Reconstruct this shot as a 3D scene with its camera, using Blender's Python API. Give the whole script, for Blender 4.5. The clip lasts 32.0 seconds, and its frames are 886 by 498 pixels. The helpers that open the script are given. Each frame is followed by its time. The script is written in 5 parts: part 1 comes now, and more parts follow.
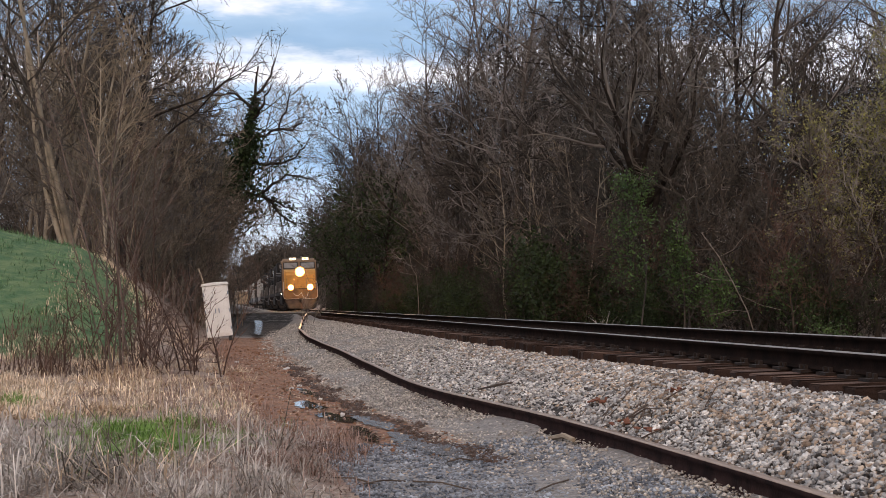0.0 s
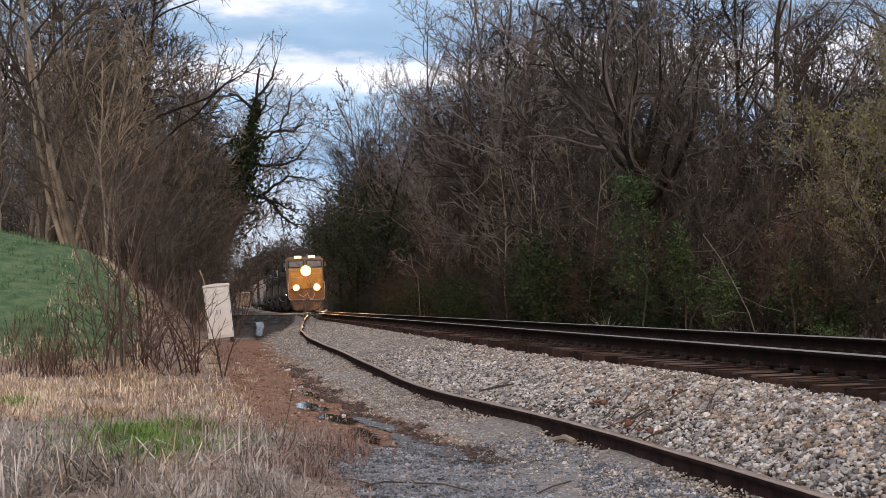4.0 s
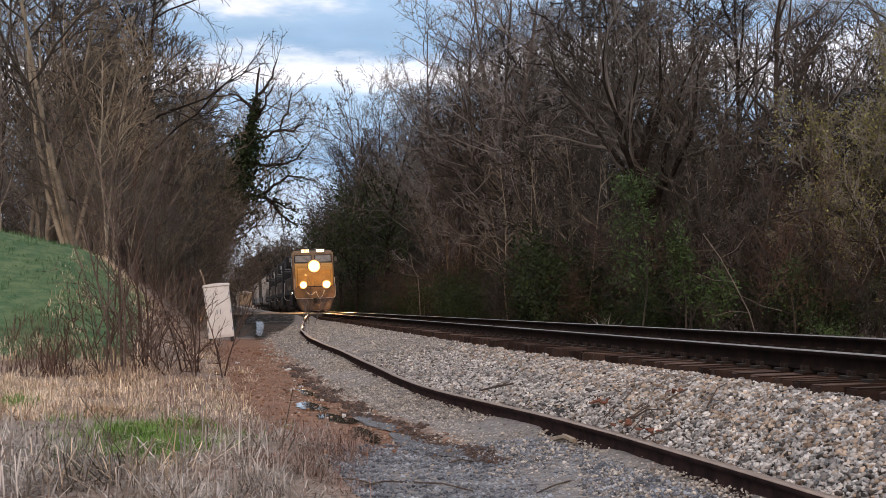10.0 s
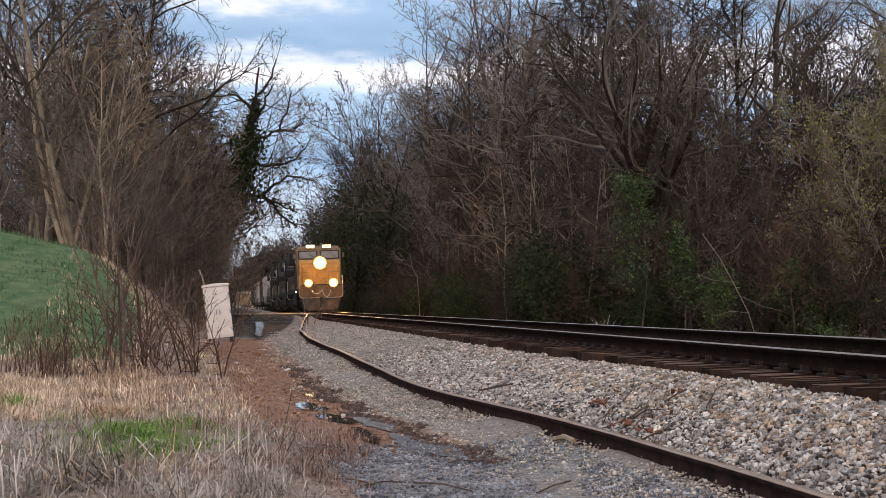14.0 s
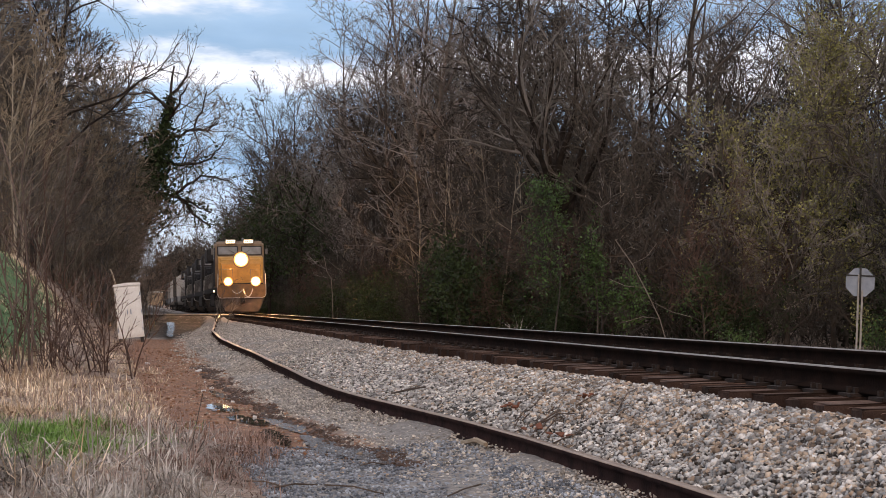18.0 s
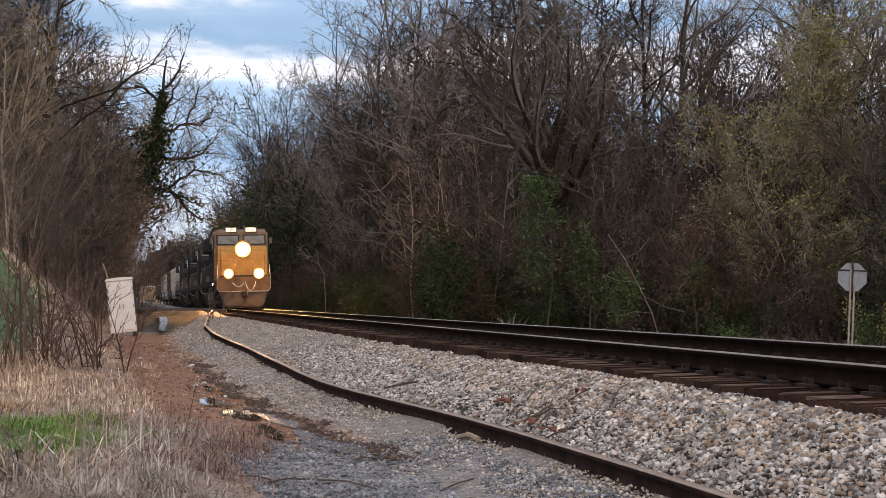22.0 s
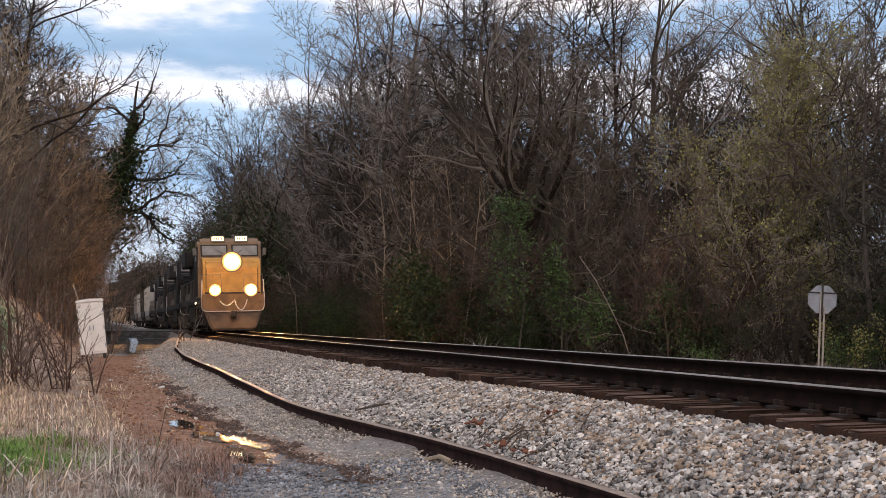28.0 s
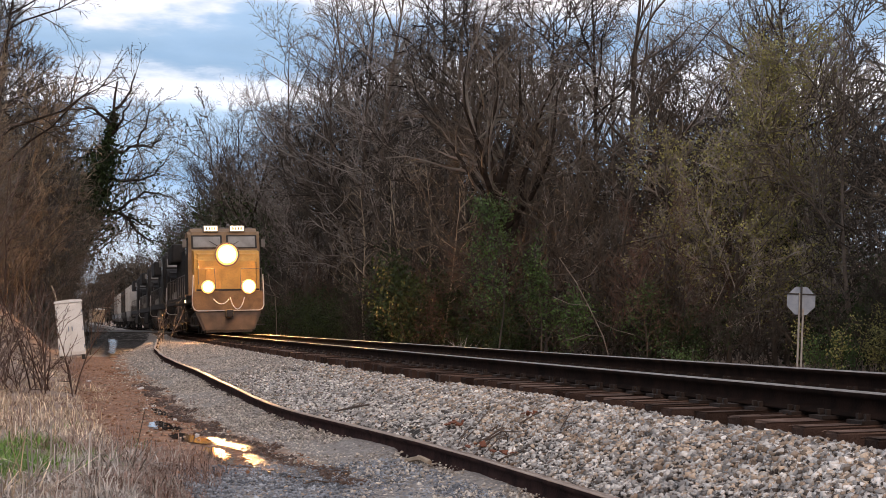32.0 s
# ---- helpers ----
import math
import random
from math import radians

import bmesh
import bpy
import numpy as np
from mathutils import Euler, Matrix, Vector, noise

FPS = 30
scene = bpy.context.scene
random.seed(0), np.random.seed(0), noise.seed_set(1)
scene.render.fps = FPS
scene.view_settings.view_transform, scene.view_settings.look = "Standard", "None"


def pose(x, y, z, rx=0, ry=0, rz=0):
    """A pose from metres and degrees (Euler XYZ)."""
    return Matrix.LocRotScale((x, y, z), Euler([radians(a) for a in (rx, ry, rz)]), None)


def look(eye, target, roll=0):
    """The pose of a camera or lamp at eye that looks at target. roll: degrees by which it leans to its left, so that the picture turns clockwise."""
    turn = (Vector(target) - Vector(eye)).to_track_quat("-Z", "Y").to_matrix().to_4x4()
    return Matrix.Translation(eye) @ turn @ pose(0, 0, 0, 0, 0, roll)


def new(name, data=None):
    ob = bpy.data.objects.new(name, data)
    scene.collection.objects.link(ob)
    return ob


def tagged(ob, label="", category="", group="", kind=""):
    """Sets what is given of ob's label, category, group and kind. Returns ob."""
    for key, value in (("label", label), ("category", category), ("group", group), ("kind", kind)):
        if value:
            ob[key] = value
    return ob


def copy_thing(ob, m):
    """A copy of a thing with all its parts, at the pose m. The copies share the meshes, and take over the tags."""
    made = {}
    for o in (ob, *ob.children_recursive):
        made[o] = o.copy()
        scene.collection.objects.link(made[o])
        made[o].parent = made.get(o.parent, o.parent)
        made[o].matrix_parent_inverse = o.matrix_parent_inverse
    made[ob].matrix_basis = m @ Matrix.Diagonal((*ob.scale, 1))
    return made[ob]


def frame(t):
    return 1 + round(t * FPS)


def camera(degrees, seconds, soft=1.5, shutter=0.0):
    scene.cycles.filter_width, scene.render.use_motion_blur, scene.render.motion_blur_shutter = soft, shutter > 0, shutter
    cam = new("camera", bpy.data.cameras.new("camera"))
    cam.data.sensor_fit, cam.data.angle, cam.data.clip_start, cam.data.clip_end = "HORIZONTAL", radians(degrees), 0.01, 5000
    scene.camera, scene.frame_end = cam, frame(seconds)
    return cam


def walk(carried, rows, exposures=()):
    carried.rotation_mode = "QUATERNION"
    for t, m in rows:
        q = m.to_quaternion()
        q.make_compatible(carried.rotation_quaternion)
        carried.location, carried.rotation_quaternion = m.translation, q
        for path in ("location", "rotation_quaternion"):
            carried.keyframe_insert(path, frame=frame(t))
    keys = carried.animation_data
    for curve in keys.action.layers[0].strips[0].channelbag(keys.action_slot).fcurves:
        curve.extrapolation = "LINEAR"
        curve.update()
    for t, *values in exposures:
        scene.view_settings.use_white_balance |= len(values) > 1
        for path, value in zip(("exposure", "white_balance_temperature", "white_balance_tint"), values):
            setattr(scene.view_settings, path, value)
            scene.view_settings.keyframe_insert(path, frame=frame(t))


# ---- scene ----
EYE = (0.0, 0.0, 1.6)
CLIP = 32.0


def aim(yaw, pitch, roll):
    """A pose of the hand-held camera: degrees to its left, upwards, and of lean."""
    return pose(*EYE, 0, 0, yaw) @ pose(0, 0, 0, 90 + pitch) @ pose(0, 0, 0, 0, 0, roll)


cam = camera(32.4, CLIP, soft=0.6)
walk(cam, [(t, aim(a, b, c)) for t, a, b, c in (
    (0, -0.055, 1.969, -0.005), (0.5, 0.026, 2.063, -0.001), (1, 0.001, 2.025, 0.022), (1.5, 0.000, 2.031, 0.012),
    (2, 0.032, 2.063, 0.012), (2.5, 0.009, 2.034, 0.002), (3, 0.029, 2.034, -0.001), (3.5, 0.009, 2.031, 0.012),
    (5.5, -0.035, 2.002, -0.009), (6, -0.032, 1.996, 0.001), (6.5, -0.025, 1.982, 0.038), (7, -0.012, 1.993, 0.002),
    (7.5, -0.032, 1.993, 0.009), (8, -0.000, 2.022, -0.004), (8.5, -0.003, 2.025, -0.001), (9, 0.000, 2.028, 0.000),
    (9.5, 0.000, 2.028, 0.000), (10, -0.003, 2.007, -0.012), (10.5, -0.052, 1.969, 0.000), (11, -0.015, 1.998, -0.009),
    (11.5, -0.032, 1.993, 0.009), (12, 0.000, 2.028, 0.000), (12.5, -0.051, 1.997, 0.023), (13, -0.038, 1.977, -0.022),
    (13.5, -0.003, 2.013, -0.013), (15.5, -0.158, 1.976, 0.046), (15.6, -0.290, 1.800, 0.080), (15.7, -2.500, 1.660, 0.500),
    (15.8, -3.240, 1.660, 0.620), (16, -3.391, 1.705, 0.651), (16.5, -3.289, 1.907, 0.683), (17, -3.328, 2.022, 0.704),
    (17.5, -3.309, 2.022, 0.710), (18, -3.238, 2.137, 0.662), (18.5, -3.375, 1.937, 0.645), (19, -3.277, 2.106, 0.656),
    (19.5, -3.311, 2.063, 0.665), (20, -3.180, 1.925, 0.625), (20.5, -3.380, 1.913, 0.640), (21, -3.406, 1.982, 0.646),
    (21.5, -3.499, 1.959, 0.659), (22, -3.515, 1.941, 0.675), (22.5, -3.505, 1.876, 0.671), (23, -3.595, 1.894, 0.710),
    (23.5, -3.900, 1.934, 0.709), (24, -4.417, 1.987, 0.740), (24.2, -4.450, 2.100, 0.750), (24.3, -4.350, 2.720, 0.760),
    (24.5, -4.265, 2.917, 0.765), (25, -4.304, 2.818, 0.775), (25.5, -4.235, 2.781, 0.740), (27.5, -4.398, 2.777, 0.713),
    (28, -4.564, 2.773, 0.738), (28.5, -4.543, 2.853, 0.747), (29, -4.580, 2.838, 0.741), (29.5, -4.778, 2.845, 0.764),
    (30, -4.824, 2.940, 0.771), (30.5, -4.973, 2.839, 0.775), (31, -5.472, 2.854, 0.757), (31.5, -5.454, 2.813, 0.767),
    (32, -5.318, 2.824, 0.756),
)], exposures=((0.0, 0.07, 6900.0, 17.0), (CLIP, 0.07, 6900.0, 17.0)))

# ---- sky and light ----
SUN_TURN, SUN_RISE = radians(182), radians(21)
world = bpy.data.worlds.new("dusk_sky")
scene.world = world
world.use_nodes = True


def sky_nodes(tree):
    n, l = tree.nodes, tree.links
    n.clear()
    out, back = n.new("ShaderNodeOutputWorld"), n.new("ShaderNodeBackground")
    sky = n.new("ShaderNodeTexSky")
    sky.sky_type, sky.sun_disc = "NISHITA", False
    sky.sun_elevation, sky.sun_rotation = SUN_RISE, SUN_TURN
    dim = n.new("ShaderNodeVectorMath")
    dim.operation = "SCALE"
    dim.inputs["Scale"].default_value = 0.09
    l.new(sky.outputs[0], dim.inputs[0])
    co, part_ = n.new("ShaderNodeTexCoord"), n.new("ShaderNodeSeparateXYZ")
    l.new(co.outputs["Generated"], part_.inputs[0])
    flat = n.new("ShaderNodeMapping")
    flat.inputs["Scale"].default_value = (6, 6, 22)
    l.new(co.outputs["Generated"], flat.inputs[0])
    big = n.new("ShaderNodeTexNoise")
    big.inputs["Scale"].default_value, big.inputs["Detail"].default_value = 1.3, 6
    big.inputs["Roughness"].default_value = 0.55
    l.new(flat.outputs[0], big.inputs["Vector"])
    warp = n.new("ShaderNodeMath")
    warp.operation = "MULTIPLY_ADD"
    warp.inputs[1].default_value = 0.085
    l.new(big.outputs["Fac"], warp.inputs[0])
    tilt = n.new("ShaderNodeMath")
    tilt.operation, tilt.inputs[1].default_value = "MULTIPLY_ADD", -0.03
    l.new(part_.outputs["X"], tilt.inputs[0])
    l.new(part_.outputs["Z"], tilt.inputs[2])
    l.new(tilt.outputs[0], warp.inputs[2])
    ramp = n.new("ShaderNodeValToRGB")
    e = ramp.color_ramp.elements
    stops = ((0.03, (.95, 1.08, 1.22)), (0.095, (.8, 1.02, 1.28)), (0.14, (.37, .67, 1.05)), (0.172, (.57, .84, 1.15)),
             (0.186, (1.42, 1.48, 1.58)), (0.2, (1.24, 1.34, 1.48)), (0.212, (.34, .575, .87)), (0.237, (.45, .7, 1.0)),
             (0.252, (1.4, 1.42, 1.48)), (0.29, (.8, .9, 1.06)), (0.4, (.7, .78, .9)), (1.0, (.78, .83, .92)))
    while len(e) < len(stops):
        e.new(0.5)
    for i, (p, c) in enumerate(stops):
        e[i].position = p
    for i, (p, c) in enumerate(stops):
        e[i].color = (*c, 1)
    l.new(warp.outputs[0], ramp.inputs[0])
    puff = n.new("ShaderNodeTexNoise")
    puff.inputs["Scale"].default_value, puff.inputs["Detail"].default_value = 3.1, 7
    l.new(flat.outputs[0], puff.inputs["Vector"])
    thin = n.new("ShaderNodeMapRange")
    thin.inputs[1].default_value, thin.inputs[2].default_value = 0.4, 0.7
    thin.inputs[3].default_value, thin.inputs[4].default_value = 0.82, 1.0
    l.new(puff.outputs["Fac"], thin.inputs[0])
    mix = n.new("ShaderNodeMix")
    mix.data_type = "RGBA"
    l.new(thin.outputs[0], mix.inputs["Factor"])
    l.new(dim.outputs[0], mix.inputs["A"])
    l.new(ramp.outputs[0], mix.inputs["B"])
    l.new(mix.outputs["Result"], back.inputs["Color"])
    back.inputs["Strength"].default_value = 0.92
    l.new(back.outputs[0], out.inputs[0])


sky_nodes(world.node_tree)
sun = new("sun", bpy.data.lights.new("sun", "SUN"))
sun.data.energy, sun.data.angle, sun.data.color = 0.85, radians(24), (1.0, 0.74, 0.54)
sun.matrix_world = look((-4, -80, 42), (0, 30, 0))


# ---- materials ----
def material(name, a, b, scale=4.0, rough=0.8, metal=0.0, bump=0.0, fine=9.0, speck=None, speckle=0.25, vary=0.0, island=False,
             space="Object", glow=0.0, bumpscale=1.0, spec=0.5):
    """A surface of two tones mixed by a broad noise, with fine specks of a third, relief and a per-piece change of value."""
    m = bpy.data.materials.new(name)
    m.use_nodes = True
    n, l = m.node_tree.nodes, m.node_tree.links
    bsdf = n["Principled BSDF"]
    co = n.new("ShaderNodeTexCoord")
    broad, small = n.new("ShaderNodeTexNoise"), n.new("ShaderNodeTexNoise")
    for tex, s, d in ((broad, scale, 4), (small, scale * fine, 6)):
        tex.inputs["Scale"].default_value, tex.inputs["Detail"].default_value = s, d
        l.new(co.outputs[space], tex.inputs["Vector"])
    edge = n.new("ShaderNodeMapRange")
    edge.inputs[1].default_value, edge.inputs[2].default_value = 0.35, 0.65
    l.new(broad.outputs["Fac"], edge.inputs[0])
    mix = n.new("ShaderNodeMix")
    mix.data_type = "RGBA"
    mix.inputs["A"].default_value, mix.inputs["B"].default_value = (*a, 1), (*b, 1)
    l.new(edge.outputs[0], mix.inputs["Factor"])
    spot = n.new("ShaderNodeMapRange")
    spot.inputs[1].default_value, spot.inputs[2].default_value = 0.5, 0.75
    spot.inputs[4].default_value = speckle
    l.new(small.outputs["Fac"], spot.inputs[0])
    over = n.new("ShaderNodeMix")
    over.data_type = "RGBA"
    third = speck or tuple(0.45 * x for x in a)
    over.inputs["B"].default_value = (*third, 1)
    l.new(spot.outputs[0], over.inputs["Factor"])
    l.new(mix.outputs["Result"], over.inputs["A"])
    colour = over.outputs["Result"]
    if vary:
        hue = n.new("ShaderNodeHueSaturation")
        span = n.new("ShaderNodeMapRange")
        span.inputs[3].default_value, span.inputs[4].default_value = 1 - vary, 1 + vary
        if island:
            src = n.new("ShaderNodeNewGeometry").outputs["Random Per Island"]
        else:
            src = n.new("ShaderNodeObjectInfo").outputs["Random"]
        l.new(src, span.inputs[0])
        l.new(span.outputs[0], hue.inputs["Value"])
        l.new(colour, hue.inputs["Color"])
        colour = hue.outputs["Color"]
    l.new(colour, bsdf.inputs["Base Color"])
    bsdf.inputs["Roughness"].default_value, bsdf.inputs["Metallic"].default_value = rough, metal
    bsdf.inputs["Specular IOR Level"].default_value = spec
    if bump:
        relief = n.new("ShaderNodeBump")
        relief.inputs["Strength"].default_value, relief.inputs["Distance"].default_value = bump, 0.02 * bumpscale
        l.new(small.outputs["Fac"], relief.inputs["Height"])
        l.new(relief.outputs[0], bsdf.inputs["Normal"])
    if glow:
        bsdf.inputs["Emission Color"].default_value = (*b, 1)
        bsdf.inputs["Emission Strength"].default_value = glow
    return m


BARK = material("grey_brown_bark", (.06, .047, .037), (.11, .089, .073), 2.5, .95, bump=.5, vary=.35)
BARK_PALE = material("pale_bark", (.2, .165, .12), (.44, .37, .275), 2.0, .95, bump=.4, vary=.25)
BARK_DARK = material("dark_bark", (.018, .0145, .012), (.046, .036, .03), 2.5, .95, bump=.5, vary=.25, spec=.15)
TWIG = material("brown_twigs", (.03, .025, .02), (.1, .083, .065), .9, .95, vary=.5)
TWIG_GREY = material("grey_twigs", (.09, .078, .068), (.27, .238, .206), .9, .95, vary=.45)
SHRUB_WOOD = material("lit_shrub_stems", (.11, .075, .06), (.2, .145, .118), 1.5, .9, vary=.3)
TWIG_HAZE = material("hazy_grey_twigs", (.16, .142, .13), (.32, .286, .262), .7, .95, vary=.3)
TWIG_RED = material("reddish_twigs", (.07, .038, .027), (.125, .072, .052), .6, .95, vary=.3)
# darker twig tones carry the shade low down beneath the crowns
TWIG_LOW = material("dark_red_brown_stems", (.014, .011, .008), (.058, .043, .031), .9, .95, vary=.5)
SHRUB_TAN = material("tan_shrub_twigs", (.13, .093, .07), (.33, .245, .19), .9, .95, vary=.4)
TWIG_WARM = material("warm_pale_twigs", (.11, .084, .057), (.33, .262, .182), .9, .95, vary=.45)
LEAF = material("fresh_leaves", (.03, .07, .014), (.065, .12, .024), 3, .6, vary=.3, island=True)
LEAF_BUD = material("yellow_green_buds", (.2, .195, .055), (.34, .32, .11), 3, .6, vary=.35, island=True)
IVY = material("ivy_leaves", (.014, .028, .009), (.046, .066, .022), 1.2, .7, vary=.5, island=True, spec=.25)
STONE = material("ballast_stone", (.3, .29, .28), (.74, .7, .655), 5, .9, bump=.4, speck=(.11, .095, .085), speckle=.35, vary=.62, island=True)
STONE_FINE = material("fine_grey_brown_ballast", (.32, .285, .25), (.6, .545, .48), 7, .9, bump=.4, speck=(.13, .105, .085), speckle=.4, vary=.6, island=True)
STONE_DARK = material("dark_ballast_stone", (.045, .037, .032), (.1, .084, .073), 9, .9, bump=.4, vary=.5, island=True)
STONE_RUST = material("rusty_ballast_stone", (.29, .21, .15), (.57, .455, .35), 5, .9, bump=.4, speck=(.1, .06, .042), speckle=.3, vary=.6, island=True)
CLOD = material("red_mud_clod", (.2, .085, .042), (.33, .17, .09), 6, .8, bump=.5, vary=.4, island=True)
WET_MUD = material("dark_wet_mud", (.05, .025, .014), (.115, .06, .035), 6, .5, bump=.5, vary=.4, island=True)
GRIT = material("fine_gravel", (.12, .135, .16), (.36, .385, .42), 5, .8, bump=.4, vary=.6, island=True)
RAIL_RUST = material("rusted_rail_steel", (.02, .012, .012), (.05, .027, .024), 6, .9, 0, bump=.3, spec=.06)
RAIL_WORN = material("rusty_rail_head", (.4, .26, .18), (.52, .36, .25), 6, .3, .9, bump=.04)
RAIL_SIDE = material("dark_rail_web", (.009, .006, .005), (.022, .012, .009), 5, .95, 0, bump=.25, spec=.05)
RAIL_HEAD = material("worn_rail_head", (.24, .2, .17), (.34, .29, .255), 8, .3, .95)
# tie sides kept near black for the shade of the gaps, tops paler for skylight
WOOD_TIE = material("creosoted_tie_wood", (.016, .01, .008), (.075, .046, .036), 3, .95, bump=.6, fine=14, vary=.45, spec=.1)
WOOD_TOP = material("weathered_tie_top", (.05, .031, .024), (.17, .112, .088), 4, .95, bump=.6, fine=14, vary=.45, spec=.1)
PLATE = material("tie_plate_steel", (.022, .014, .011), (.04, .025, .019), 12, .75, .4, bump=.3)
STRAW = material("dry_straw_grass", (.5, .35, .22), (.93, .76, .57), 1.1, .9, vary=.4, island=True)
STRAW_GREY = material("grey_dead_grass", (.2, .165, .135), (.6, .535, .475), 1.6, .9, vary=.5, island=True)
GRASS = material("green_grass", (.1, .215, .035), (.21, .345, .07), 1.5, .7, vary=.4, island=True)
GRASS_BANK = material("blue_green_bank_grass", (.055, .155, .065), (.2, .325, .145), .6, .75, vary=.45, island=True)
WEED = material("brown_dead_weeds", (.22, .13, .1), (.45, .32, .26), 1.3, .9, vary=.35, island=True)
WEED_DARK = material("dark_dead_weeds", (.075, .042, .03), (.19, .12, .085), 1.5, .9, vary=.4, island=True)
WHITE_METAL = material("weathered_white_paint", (.78, .76, .72), (.88, .865, .83), 3, .5, bump=.1, speck=(.45, .36, .28), speckle=.3)
GALV = material("galvanised_sign_back", (.215, .25, .3), (.3, .345, .4), 5, .6, .2, bump=.1)
POST = material("weathered_sign_post", (.27, .25, .22), (.38, .36, .33), 8, .7, bump=.2)
DARK_STEEL = material("black_steel", (.018, .017, .017), (.035, .032, .03), 5, .55, .3, bump=.15)
LOCO_BLUE = material("sooty_dark_blue_paint", (.012, .012, .014), (.026, .024, .024), 2.5, .75, bump=.08)
LOCO_YELLOW = material("locomotive_yellow_paint", (.64, .33, .075), (.79, .43, .1), 2, .5, bump=.05, speck=(.22, .13, .045), speckle=.3)
# dark cab paint mixed with the orange glow of the headlamps
LOCO_CAB = material("sooty_cab_paint", (.21, .135, .075), (.31, .205, .115), 2, .55, bump=.06, speck=(.09, .06, .04), speckle=.35)
PLOW = material("muddy_plow_paint", (.05, .036, .027), (.09, .066, .05), 3, .7, .1, bump=.2)
LOCO_DIRTY = material("dirt_stained_yellow_paint", (.17, .1, .045), (.3, .17, .07), 2.5, .6, bump=.1, speck=(.06, .04, .03), speckle=.5)
LOCO_GREY = material("locomotive_grey_roof", (.13, .12, .11), (.2, .19, .18), 3, .55, bump=.1)
STRIPE = material("white_edge_paint", (.62, .6, .56), (.72, .7, .66), 6, .5)


# orange glass and paler disc paint the glare that falls off round the bulbs
LAMP_GLASS = material("lit_lamp_glass", (1, .7, .35), (1, .42, .11), 1, .3, glow=1.6)
LAMP_HALO = material("lit_lamp_reflector", (1, .8, .5), (1, .74, .38), 1, .3, glow=4.0)
LAMP_BULB = material("headlamp_bulb", (1, .85, .6), (1, .5, .17), 1, .3, glow=5200)
LAMP_BULB_DIM = material("dim_lamp_bulb", (1, .85, .6), (1, .5, .17), 1, .3, glow=3000)
BOARD_GLOW = material("lit_number_board", (1, .8, .5), (1, .78, .48), 1, .4, glow=2.6)
MARKER = material("marker_lamp_lens", (1, .85, .6), (1, .8, .5), 1, .3, glow=6)
# pale base colour stands in for sky reflected in the panes
GLASS = material("dusty_window_glass", (.24, .235, .225), (.34, .335, .325), 2, .1)
CAR_WHITE = material("white_hopper_paint", (.48, .48, .47), (.58, .575, .56), 1.2, .55, bump=.1, speck=(.3, .24, .19), speckle=.35)
CAR_GREY = material("grey_hopper_paint", (.2, .2, .2), (.3, .29, .28), 1.2, .6, bump=.1)
CAR_DARK = material("black_tank_paint", (.02, .02, .022), (.04, .04, .04), 1.5, .5, bump=.1)
CAR_TAN = material("tan_boxcar_paint", (.3, .205, .12), (.4, .285, .18), 1.5, .6, bump=.1)
ASPHALT = material("worn_asphalt", (.05, .048, .047), (.1, .096, .092), 4, .85, bump=.4)
TIMBER = material("crossing_timber", (.05, .04, .035), (.09, .075, .062), 4, .9, bump=.4)
DEBRIS = material("rusty_scrap", (.16, .055, .03), (.26, .1, .055), 12, .9, bump=.4)
LITTER = material("pale_litter", (.68, .66, .64), (.78, .76, .74), 6, .6)
STICK = material("dead_stick", (.07, .048, .036), (.13, .095, .072), 6, .95, bump=.4)
BONE = material("bleached_branch", (.15, .125, .1), (.24, .205, .175), 6, .9, bump=.3)
PALE_WOOD = material("split_pale_wood", (.3, .23, .16), (.42, .34, .25), 8, .9, bump=.3)


def water_material(name, rough, ripple):
    m = bpy.data.materials.new(name)
    m.use_nodes = True
    n, l = m.node_tree.nodes, m.node_tree.links
    b = n["Principled BSDF"]
    b.inputs["Base Color"].default_value = (.06, .04, .03, 1)
    b.inputs["Roughness"].default_value, b.inputs["IOR"].default_value = rough, 1.33
    b.inputs["Specular IOR Level"].default_value = 0.8
    tex, relief = n.new("ShaderNodeTexNoise"), n.new("ShaderNodeBump")
    tex.inputs["Scale"].default_value = 9
    relief.inputs["Strength"].default_value, relief.inputs["Distance"].default_value = ripple, .01
    l.new(tex.outputs["Fac"], relief.inputs["Height"])
    l.new(relief.outputs[0], b.inputs["Normal"])
    return m


WATER = water_material("muddy_puddle_water", .01, .012)
WET = water_material("wet_silt_film", .26, .3)


